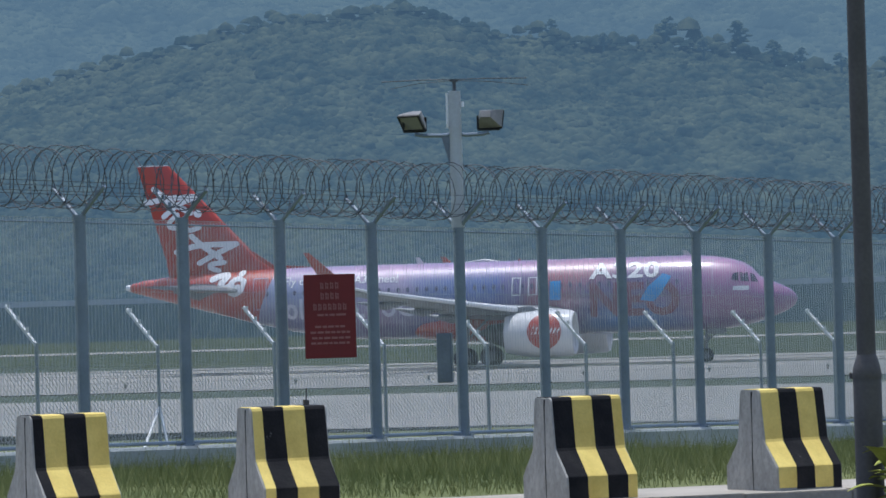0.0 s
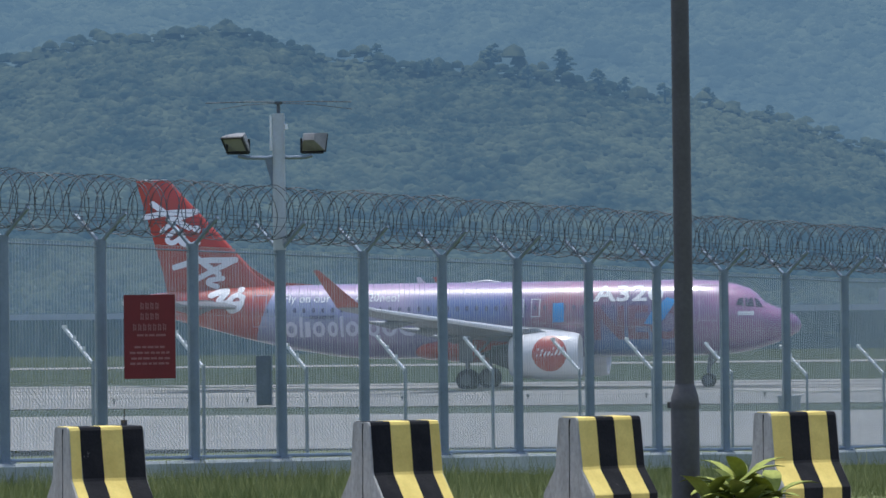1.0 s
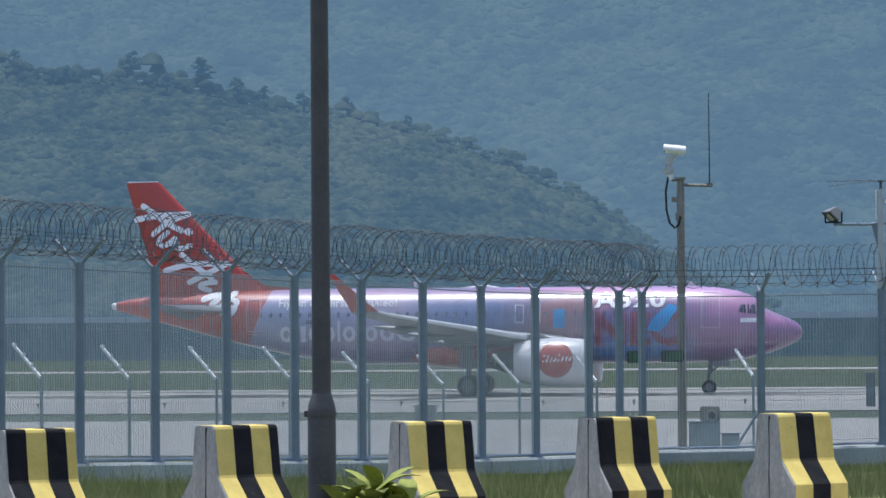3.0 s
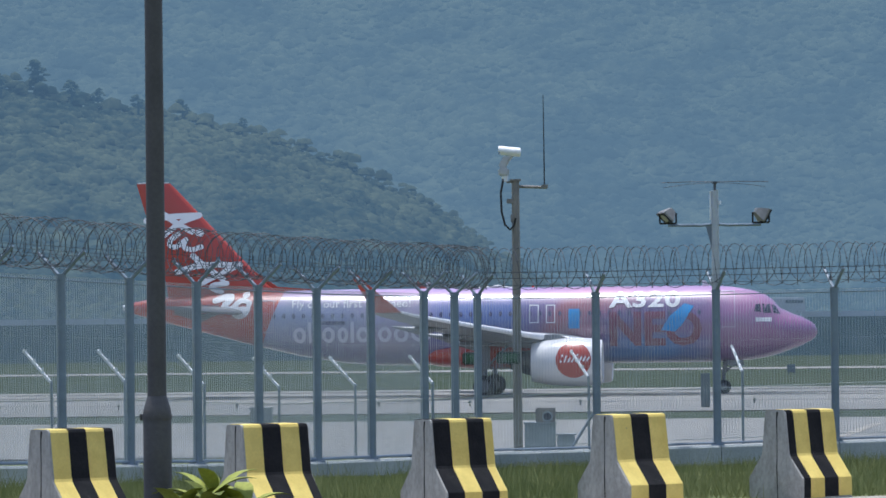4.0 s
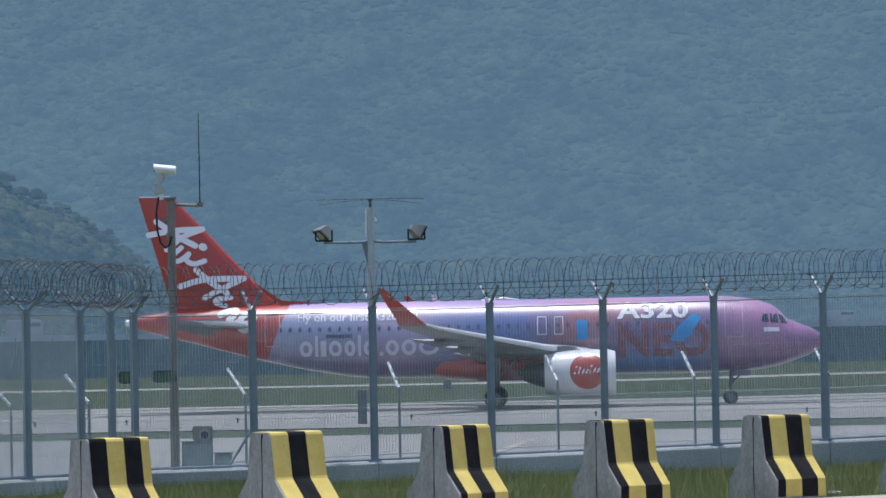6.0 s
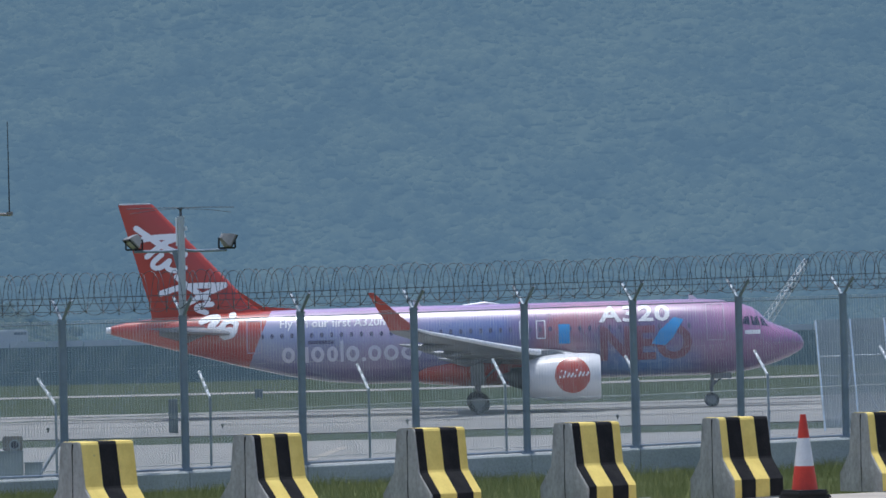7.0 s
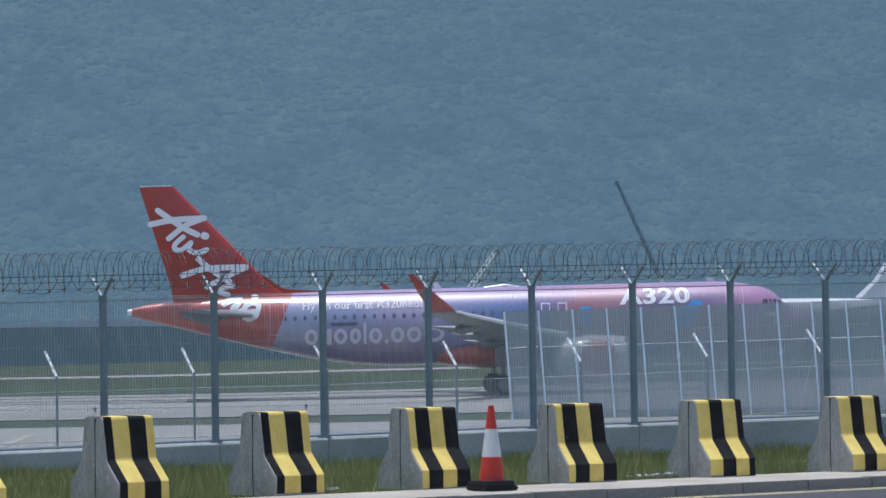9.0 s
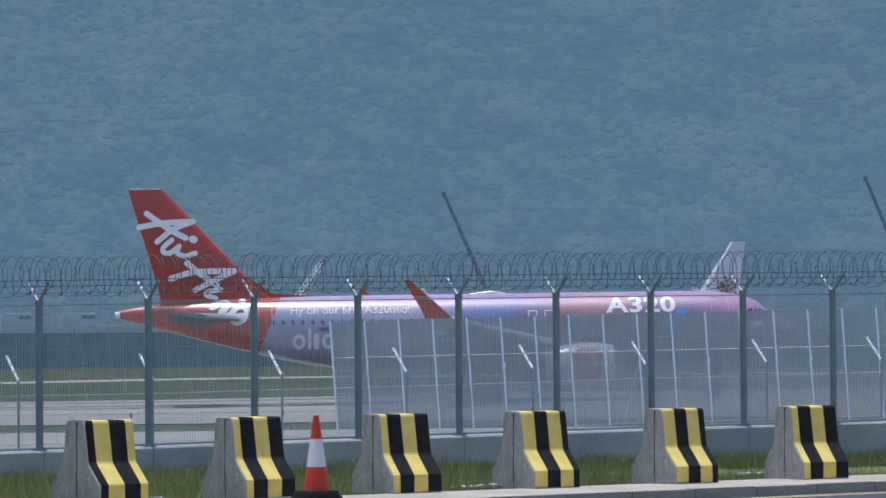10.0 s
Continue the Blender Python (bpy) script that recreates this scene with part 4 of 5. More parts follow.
inner = thing("inner_fence", "lower inner mesh fence with slanted white arms", "fence")
tops = []
for az, el in INNER:
    d = fence_distance(az) * 1.13
    tops.append(polar(az, d, el))
for i, q in enumerate(tops):
    g = ground_z(q.x, q.y) - 0.1
    part("inner_post", Shape().tube([(q.x, q.y, g), q], 0.023, 8), STEEL, inner)
    e = (tops[min(i + 1, len(tops) - 1)] - tops[max(i - 1, 0)])
    back = Vector((-e.y, e.x, 0)).normalized()
    arm = Shape().tube([q - Vector((0, 0, 0.03)), q + back * 0.47 + Vector((0, 0, 0.43))], 0.026, 6)
    for k in (0.3, 0.6, 0.9):
        arm.box(q + back * 0.47 * k + Vector((0, 0, 0.43 * k + 0.03)), (0.03, 0.03, 0.05))
    part("slanted_arm", arm, ARM, inner)
    if i == 2:
        for az, mat in ((-16.36, ARM), (-15.90, STEEL)):
            p = polar(az, math.hypot(q.x, q.y) * 0.985)
            part("brace", Shape().tube([(q.x, q.y, q.z - 0.72), (p.x, p.y, ground_z(p.x, p.y) + 0.02)], 0.018, 8), mat, inner)
for a, b in zip(tops[:-1], tops[1:]):
    low = Vector((0, 0, -1.75))
    s = Shape()
    n = int((b - a).length / 0.07)
    for k in range(-24, n):  # woven diamonds: two sets of slanting wires
        for lean in (0, 1):
            u0, u1 = (k, k + 24) if lean else (k + 24, k)
            lo, hi = 0.0, 1.0
            for u, v in ((u0, u1),):
                lo = max(0.0, min(1.0, (0 - u) / (v - u))) if v > u else max(0.0, min(1.0, (n - u) / (v - u)))
                hi = max(0.0, min(1.0, (n - u) / (v - u))) if v > u else max(0.0, min(1.0, (0 - u) / (v - u)))
            if hi - lo < 0.02:
                continue
            p0, p1 = (a.lerp(b, (u0 + (u1 - u0) * h) / n) + Vector((0, 0, -0.28)) + low * 0.96 * h for h in (lo, hi))
            s.tube([p0, p1], 0.0024, 3, False)
    for k in (0, 0.5, 0.96):
        s.tube([a + Vector((0, 0, -0.28)) + low * k, b + Vector((0, 0, -0.28)) + low * k], 0.006, 3, False)
    part("inner_mesh_panel", s, WIRE, inner)

# ---- tall woven screen fence ----
screen = thing("screen_fence", "tall grey woven mesh screen on thin white posts", "fence")
posts = []
az = 9.638
while az < 22:
    el = 0.278 + (az - 9.638) * 0.0187
    posts.append((polar(az, 112, el), polar(az + 0.10, 111.6, -1.176 + (az - 9.638) * 0.0132)))
    az += 0.4605
for i, (t, b) in enumerate(posts):
    part("screen_post", Shape().tube([b - Vector((0, 0.12, 0.25)), t - Vector((0, 0.12, 0))], 0.032, 8), SCREEN_POST, screen)
    if i % 3 == 2:
        m = b.lerp(t, 0.55)
        part("post_clamp", Shape().box(m + Vector((0.02, -0.05, 0)), (0.07, 0.06, 0.16), Matrix.Rotation(0.2, 3, "Y")), ARM, screen)
for (t0, b0), (t1, b1) in zip(posts[:-1], posts[1:]):
    back = Vector((0, 0.05, 0))
    part("screen_panel", Shape().slab([b0 + back, b1 + back, t1 + back, t0 + back], (0, 0, 0), (0, 0.012, 0)), SCREEN, screen)
for (t0, b0), (t1, b1) in zip(posts[:-1], posts[1:]):
    part("screen_rail", Shape().tube([b0.lerp(t0, 0.66) - Vector((0, 0.06, 0)), b1.lerp(t1, 0.66) - Vector((0, 0.06, 0))], 0.010, 6), STEEL, screen)
for i in (1, 9, 15):
    for e in (-1, 1):
        t0, b0 = posts[i]
        part("screen_stay", Shape().tube([b0.lerp(t0, 0.55), b0 + Vector((0.7 * e, -0.6, -0.05))], 0.014, 6), STEEL, screen)


# ---- aircraft building ----
def ellipse(x, hw, hh, zc, n=40):
    return [(x, hw * math.cos(2 * math.pi * k / n), zc + hh * math.sin(2 * math.pi * k / n)) for k in range(n)]


def foil(x0, x1, y, z, thick, lean=0.0):
    """A wing section from leading edge x0 to trailing edge x1 (both behind the nose, negative x)."""
    c = x0 - x1
    up = [(0.0, 0.0), (0.02, 0.25), (0.08, 0.42), (0.2, 0.56), (0.38, 0.6), (0.6, 0.46), (0.82, 0.22), (1.0, 0.01)]
    dn = [(0.82, -0.16), (0.6, -0.30), (0.38, -0.40), (0.2, -0.40), (0.08, -0.30), (0.02, -0.16)]
    return [(x0 - c * u, y + lean * w * thick, z + (1 - abs(lean)) * w * thick) for u, w in up + dn]


HULL = [(0.0, 0.03, 0.03, 3.33), (0.12, 0.28, 0.315, 3.34), (0.35, 0.52, 0.515, 3.355), (0.8, 0.82, 0.75, 3.36), (1.4, 1.10, 0.98, 3.36), (2.0, 1.32, 1.225, 3.395), (2.4, 1.45, 1.51, 3.57), (2.8, 1.56, 1.695, 3.665), (3.5, 1.73, 1.875, 3.725), (4.5, 1.87, 2.00, 3.78), (5.6, 1.95, 2.06, 3.80), (7.0, 1.975, 2.07, 3.80),
        (12.0, 1.975, 2.07, 3.80), (17.0, 1.975, 2.07, 3.80), (23.5, 1.975, 2.07, 3.80), (25.5, 1.94, 2.00, 3.87), (28.0, 1.80, 1.79, 4.06), (30.5, 1.50, 1.47, 4.33), (33.0, 1.08, 1.09, 4.62), (35.2, 0.66, 0.72, 4.84), (36.7, 0.36, 0.42, 4.95), (37.45, 0.2, 0.22, 4.98)]


def hull_point(x, z, out=0.0):
    """The point of the starboard hull at that distance behind the nose and height."""
    xs = [h[0] for h in HULL]
    hw, hh, zc = (float(np.interp(x, xs, [h[k] for h in HULL])) for k in (1, 2, 3))
    s = max(-0.995, min(0.995, (z - zc) / hh))
    c = math.sqrt(1 - s * s)
    return Vector((-x, -(hw + out) * c, zc + (hh + out) * s))


def on_hull(shape_pts, x0, z0, out, parent, name, mat, lean=0.0):
    """Lay flat meshes (u to the nose, v up) on the starboard side; x0: distance behind the nose of u = 0."""
    me = shape_pts
    bm = bmesh.new()
    bm.from_mesh(me)
    lo, hi = min(v.co.y for v in bm.verts), max(v.co.y for v in bm.verts)
    for k in range(1, int((hi - lo) / 0.12) + 1):
        bmesh.ops.bisect_plane(bm, geom=bm.verts[:] + bm.edges[:] + bm.faces[:], plane_co=(0, lo + 0.12 * k, 0), plane_no=(0, 1, 0))
    for v in bm.verts:
        v.co = hull_point(x0 - v.co.x, z0 + v.co.y, out + v.co.z)
    bm.to_mesh(me)
    bm.free()
    me.materials.clear()
    me.materials.append(mat)
    return part(name, me, None, parent)


def text_mesh(body, size, spread=1.0, bold=0.0, stretch=1.0):
    cu = bpy.data.curves.new("words", "FONT")
    cu.body, cu.size, cu.space_character, cu.offset, cu.resolution_u = body, size, spread, bold, 3
    ob = bpy.data.objects.new("words", cu)
    scene.collection.objects.link(ob)
    me = bpy.data.meshes.new_from_object(ob.evaluated_get(bpy.context.evaluated_depsgraph_get()))
    bpy.data.objects.remove(ob)
    for v in me.vertices:
        v.co.x *= stretch
    return me


def flat(shape):
    me = bpy.data.meshes.new("patch")
    me.from_pydata(shape.v, [], shape.f)
    return me


def capsule(a, b, w, n=6):
    """A round-ended stroke in the plane."""
    a, b = Vector((*a, 0)), Vector((*b, 0))
    d = (b - a).normalized() if (b - a).length > 1e-6 else Vector((1, 0, 0))
    base = math.atan2(d.y, d.x)
    pts = [b + w * Vector((math.cos(base - math.pi / 2 + math.pi * k / n), math.sin(base - math.pi / 2 + math.pi * k / n), 0)) for k in range(n + 1)]
    pts += [a + w * Vector((math.cos(base + math.pi / 2 + math.pi * k / n), math.sin(base + math.pi / 2 + math.pi * k / n), 0)) for k in range(n + 1)]
    return pts


jet = thing("airliner", "narrow-body airliner in magenta, blue and red livery taxiing", "airplane")
s = Shape()
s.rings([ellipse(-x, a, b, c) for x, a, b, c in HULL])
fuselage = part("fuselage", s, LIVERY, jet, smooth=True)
part("tail_cone_exhaust", Shape().tube([(-37.4, 0, 4.98), (-37.7, 0, 4.99)], [0.2, 0.16], 16), SLAT, jet, "bright bare-metal exhaust ring")
# belly fairing
s = Shape()
s.rings([[(-x, w * math.cos(2 * math.pi * k / 24), 2.35 + h * math.sin(2 * math.pi * k / 24)) for k in range(24)] for x, w, h in ((11.0, 0.3, 0.2), (12.2, 1.5, 0.62), (14, 2.05, 0.85), (18.5, 2.1, 0.88), (20.5, 1.6, 0.7), (22.3, 0.4, 0.25))])
part("belly_fairing", s, TAIL_RED, jet, smooth=True)
for side in (-1, 1):
    secs = [(-12.1, -19.0, 1.6, 2.85, 0.85), (-14.9, -19.0, 6.4, 3.22, 0.5), (-17.7, -20.5, 11.6, 3.78, 0.32), (-20.3, -22.05, 16.6, 4.32, 0.2), (-20.9, -22.3, 17.15, 4.5, 0.15)]
    wing = part("wing", Shape().rings([foil(a, b, side * y, z, t) for a, b, y, z, t in secs]), WING_GREY, jet, smooth=True)
    part("leading_edge_slat", Shape().tube([(a + 0.02, side * y, z + 0.02) for a, b, y, z, t in secs], [0.2, 0.16, 0.12, 0.08, 0.06], 10), SLAT, wing, "bright bare-metal leading edge", smooth=True)
    tips = [(-20.85, -22.25, 17.15, 4.5, 0.15), (-21.25, -22.4, 17.42, 4.85, 0.12), (-22.0, -22.8, 17.6, 5.5, 0.09), (-23.0, -23.3, 17.78, 6.4, 0.05)]
    part("sharklet", Shape().rings([foil(a, b, side * y, z, t, 0.75 * side) for a, b, y, z, t in tips]), TAIL_RED, jet, "red upturned wing tip", smooth=True)
    for y, x in ((4.3, -18.6), (8.2, -19.4), (12.0, -20.6)):
        part("flap_fairing", Shape().tube([(x + 1.6, side * y, 2.95 + (y - 4) * 0.1), (x + 0.3, side * y, 2.72 + (y - 4) * 0.105), (x - 1.2, side * y, 2.98 + (y - 4) * 0.1)], [0.08, 0.24, 0.04], 10), WING_GREY, wing, smooth=True)
    stab = [(-30.5, -34.9, 0.4, 5.0, 0.4), (-32.9, -35.2, 6.2, 5.0, 0.22)]
    part("tailplane", Shape().rings([[(x, v, w - 0.09 * (x - b)) for x, v, w in foil(a, b, side * y, z, t)] for a, b, y, z, t in stab]), WING_GREY, jet, "pale grey tailplane", smooth=True)
    # engine
    eng = part("engine_nacelle", Shape().rings([[(-x, side * 5.75 + r * math.cos(2 * math.pi * k / 32), 1.84 + r * math.sin(2 * math.pi * k / 32)) for k in range(32)] for x, r in ((11.75, 0.98), (11.45, 1.03), (11.3, 1.1), (11.32, 1.16), (11.6, 1.24), (12.4, 1.28), (13.4, 1.26), (14.3, 1.16), (15.05, 1.0), (15.05, 0.9), (14.4, 0.85))], cap=False), WHITE_PAINT, jet, "white engine cowl with a red roundel", smooth=True)
    part("intake_fan", Shape().tube([(-11.9, side * 5.75, 1.84), (-11.95, side * 5.75, 1.84)], 1.0, 28), DARK_METAL, eng)
    part("intake_lip", Shape().rings([[(-11.36 - 0.05 * math.cos(q), side * 5.75 + (1.10 + 0.05 * math.sin(q)) * math.cos(2 * math.pi * k / 32), 1.84 + (1.10 + 0.05 * math.sin(q)) * math.sin(2 * math.pi * k / 32)) for k in range(32)] for q in np.linspace(0, 6.283, 9)], cap=False), SLAT, eng, smooth=True)
    part("core_nozzle", Shape().tube([(-14.3, side * 5.75, 1.84), (-15.2, side * 5.75, 1.84), (-16.1, side * 5.75, 1.95)], [0.78, 0.66, 0.45], 24), DARK_METAL, eng, smooth=True)
    part("exhaust_plug", Shape().tube([(-16.0, side * 5.75, 1.95), (-16.7, side * 5.75, 1.97)], [0.3, 0.06], 16), DARK_METAL, eng, smooth=True)
    part("pylon", Shape().rings([foil(-12.6, -16.8, side * 5.75, 2.9, 0.2, 1.0), foil(-13.6, -18.0, side * 5.75, 3.3, 0.2, 1.0)]), WING_GREY, jet, smooth=True)
    strake = Shape().slab([(-12.6, side * 5.0, 3.0), (-13.6, side * 5.0, 2.98), (-13.5, side * 4.75, 3.25)], (0, 0, 0), (0, 0.03, 0))
    part("strake", strake, WHITE_PAINT, eng)

fin_secs = [(-28.6, -35.2, 5.4, 0.62), (-30.0, -35.35, 6.4, 0.55), (-34.85, -36.85, 11.55, 0.22), (-35.05, -36.9, 11.75, 0.14)]
part("fin", Shape().rings([[(x, z * 1.0, h) for x, z in [(a - (a - b) * u, w * t) for u, w in ((0, 0), (0.03, 0.3), (0.12, 0.46), (0.35, 0.5), (0.7, 0.3), (1, 0.02), (0.7, -0.3), (0.35, -0.5), (0.12, -0.46), (0.03, -0.3))]] for a, b, h, t in fin_secs]), TAIL_RED, jet, "tall red tail fin", smooth=True)
part("dorsal_fillet", Shape().slab([(-26.9, -0.06, 5.86), (-29.4, -0.06, 5.6), (-30.6, -0.06, 7.0), (-29.2, -0.06, 6.05)], (0, 0, 0), (0, 0.12, 0)), TAIL_RED, jet)
part("fin_cap", Shape().box((-36.0, 0, 11.78), (1.7, 0.12, 0.07), bevel=0.02), WHITE_PAINT, jet)
# white brush strokes on the fin and rear hull (plain shapes)
STROKES = [(0.16, (35.93, 10.46), (35.2, 9.93), (34.53, 9.47), (33.83, 9.1)), (0.16, (36.35, 9.72), (35.05, 9.93), (33.43, 9.99)), (0.15, (33.43, 9.99), (34.44, 9.62), (35.08, 9.16), (35.38, 8.92)),
           (0.14, (34.59, 9.01), (35.02, 8.64), (35.05, 8.36), (34.71, 8.30), (34.19, 8.67)), (0.14, (34.19, 8.67), (34.32, 8.32), (33.89, 8.12), (33.34, 8.27)), (0.2, (33.46, 9.04), (33.38, 9.01)),
           (0.16, (33.8, 7.78), (33.16, 7.22), (32.16, 6.51)), (0.16, (34.68, 6.91), (33.37, 7.25), (31.22, 7.28)), (0.15, (31.22, 7.28), (32.31, 6.79), (33.37, 6.27)),
           (0.14, (31.94, 6.27), (32.67, 6.18), (32.74, 5.99), (32.25, 5.81))]
HULL_STROKES = [(0.17, (32.49, 5.31), (31.98, 5.5), (31.61, 5.5), (31.76, 5.25), (32.01, 5.0), (31.7, 4.82), (31.34, 5.0)), (0.17, (30.85, 5.6), (30.78, 5.6)),
                (0.14, (30.6, 5.16), (30.97, 5.31), (31.37, 5.07), (31.31, 4.82), (30.91, 4.85)), (0.14, (30.62, 5.1), (30.77, 4.64), (31.15, 4.45), (31.4, 4.54))]


def brush(w, way):
    """A round-ended brush mark of half width w along a smooth way through the points, flat."""
    pts = [Vector((*q, 0)) for q in way]
    ext = [pts[0] * 2 - pts[1]] + pts + [pts[-1] * 2 - pts[-2]]
    line = []
    for i in range(1, len(ext) - 2):
        a, b, c, d = ext[i - 1:i + 3]
        for t in (0, 0.25, 0.5, 0.75):
            line.append(0.5 * (2 * b + (c - a) * t + (2 * a - 5 * b + 4 * c - d) * t * t + (3 * b - a - 3 * c + d) * t ** 3))
    line.append(pts[-1])
    s = Shape()
    steps = []
    n = len(line)
    for k in range(n):
        d = (line[min(k + 1, n - 1)] - line[max(k - 1, 0)]).normalized()
        steps.append((line[k], d))
    row = [(steps[0][0] - steps[0][1] * w * g, steps[0][1], h) for g, h in ((0.98, 0.2), (0.75, 0.66), (0.4, 0.92))] + [(p, d, 1.0) for p, d in steps]
    row += [(steps[-1][0] + steps[-1][1] * w * g, steps[-1][1], h) for g, h in ((0.4, 0.92), (0.75, 0.66), (0.98, 0.2))]
    for p, d, h in row:
        side = Vector((-d.y, d.x, 0)) * w * h
        s.v += [tuple(p + side), tuple(p - side)]
    s.f = [(2 * k, 2 * k + 1, 2 * k + 3, 2 * k + 2) for k in range(len(row) - 1)]
    return s


for k, (w, *way) in enumerate(STROKES):
    s = brush(w, way)
    s.v = [(-x, -(0.135 + (11.75 - z) * 0.031 + 0.005 * k), z) for x, z, _ in s.v]
    part("fin_stroke", s, INK_WHITE, jet)


def hull_patch(pts, name, mat, out=0.02, parent=jet):
    """Lay a flat outline, given as distances behind the nose and heights, on the starboard hull."""
    s = Shape()
    k = len(pts)
    s.v = [(-p[0], p[1], 0) for p in pts]
    s.f = [tuple(range(k))]
    return on_hull(flat(s), 0.0, 0.0, out, parent, name, mat)


for k, (w, *way) in enumerate(HULL_STROKES):
    s = brush(w, way)
    s.v = [(-x, z, 0) for x, z, _ in s.v]
    on_hull(flat(s), 0.0, 0.0, 0.03 + 0.005 * k, jet, "hull_stroke", INK_WHITE)
# patch covers the bare plate and, in the same grey, the shade painted there
tagged(hull_patch([(34.8, 5.0), (33.4, 5.1), (32.3, 5.04), (32.25, 4.6), (33.3, 4.18), (34.8, 4.62)], "tailplane_root_plate", WING_GREY, 0.02), "bare grey plate round the tailplane root, with painted shade")
# plain rounded shapes for the large pale name on the side
x, zb = 28.2, 2.98
for h, w in ((0.84, 0.72), (1.12, 0.17), (0.84, 0.3), (0.84, 0.72), (0.84, 0.6), (1.12, 0.17), (0.84, 0.72), (0.2, 0.2), (0.84, 0.72), (0.84, 0.8), (0.84, 1.1)):
    s = Shape()
    if w < 0.35:
        hull_patch([(x, zb), (x - w, zb), (x - w, zb + h), (x, zb + h)], "name_shape", INK_LILAC, 0.022)
    else:
        ring = [(math.cos(q), math.sin(q)) for q in np.linspace(0, 2 * math.pi, 17)[:-1]]
        s.v = [(-(x - w / 2 + (w / 2 - g) * a), zb + h / 2 + (h / 2 - g) * b, 0) for g in (0, 0.2) for a, b in ring]
        s.f = [(k, (k + 1) % 16, 16 + (k + 1) % 16, 16 + k) for k in range(16)]
        on_hull(flat(s), 0, 0, 0.022, jet, "name_shape", INK_LILAC)
    x -= w + 0.13
on_hull(text_mesh("Fly on our first A320neo!", 0.62, 1.02, 0.008), 28.3, 4.86, 0.025, jet, "side_lettering", INK_WHITE)
on_hull(text_mesh("A320", 1.14, 1.06, 0.035, 1.46), 11.07, 4.74, 0.028, jet, "type_lettering", INK_WHITE)
on_hull(text_mesh("NEO", 2.4, 1.0, 0.09), 11.2, 2.75, 0.016, jet, "type_lettering", INK_RED)
hull_patch([(8.35, 3.5), (7.6, 3.4), (7.2, 3.8), (6.6, 4.75), (7.1, 4.9), (7.9, 4.2)], "blue_swoosh", SKY_BLUE, 0.024)
hull_patch([(26.75, 3.95), (25.35, 3.95), (25.35, 4.14), (26.75, 4.14)], "registration_bar", INK_DARK, 0.026)
hull_patch([(13.31, 3.62), (12.71, 3.62), (12.71, 4.66), (13.31, 4.66)], "blue_panel", SKY_BLUE, 0.024)
hull_patch([(3.3, 3.88), (2.45, 3.88), (2.45, 4.10), (3.3, 4.10)], "flag_patch", INK_WHITE, 0.02)


def frame_patch(x, z0, z1, w, name, t=0.05, mat=None):
    for a, b, c, d in ((x, x - w, z1 - t, z1), (x, x - w, z0, z0 + t), (x, x - t, z0, z1), (x - w + t, x - w, z0, z1)):
        hull_patch([(a, c), (b, c), (b, d), (a, d)], name, mat or INK_LINE, 0.021)


frame_patch(5.38, 3.6, 5.56, 1.0, "door_outline")
frame_patch(30.05, 3.55, 5.3, 0.8, "door_outline")
frame_patch(15.41, 3.92, 4.90, 0.5, "exit_outline", 0.05, INK_WHITE)
frame_patch(14.51, 3.92, 4.90, 0.5, "exit_outline", 0.05, INK_WHITE)
x = 6.3
while x < 29.6:
    if not 12.7 < x < 13.6:
        hull_patch([(x + 0.10 * math.cos(q), 4.43 + 0.145 * math.sin(q)) for q in np.linspace(0, 2 * math.pi, 9)[:-1]], "cabin_window", CABIN, 0.012)
    x += 0.533
for pts in ([(1.98, 4.28), (2.35, 4.32), (2.45, 4.80), (2.25, 4.72)], [(2.45, 4.33), (2.9, 4.36), (2.95, 4.84), (2.55, 4.82)], [(3.0, 4.38), (3.4, 4.45), (3.3, 4.80), (3.05, 4.84)]):
    hull_patch(pts, "cockpit_window", PANE, 0.014)
for x, h in ((5.7, 0.28), (20.6, 0.35)):
    part("blade_aerial", Shape().slab([(-x, 0, 5.82), (-x - 0.45, 0, 5.82), (-x - 0.5, 0, 5.85 + h), (-x - 0.3, 0, 5.85 + h)], (0, -0.02, 0), (0, 0.04, 0)), WHITE_PAINT, jet)
part("beacon", Shape().tube([(-15.3, 0, 5.86), (-15.3, 0, 5.97)], [0.09, 0.05], 10), TAIL_RED, jet)
part("satcom_fairing", Shape().tube([(-16.4, 0, 5.84), (-17.2, 0, 5.93), (-18.4, 0, 5.84)], [0.04, 0.09, 0.04], 10), WHITE_PAINT, jet)
# roundel on the starboard cowl


def cowl_patch(pts, name, mat, out):
    s = Shape()
    vs = []
    for px_, pz in pts:
        t = max(-0.98, min(0.98, (pz - 1.84) / 1.27))
        r = float(np.interp(px_, [11.3, 11.6, 12.4, 13.4, 14.3, 15.05], [1.12, 1.24, 1.28, 1.26, 1.16, 1.0])) + out
        vs.append((-px_, -5.75 - r * math.sqrt(1 - t * t), 1.84 + r * t))
    s.v, s.f = vs, [tuple(range(len(vs)))]
    return s


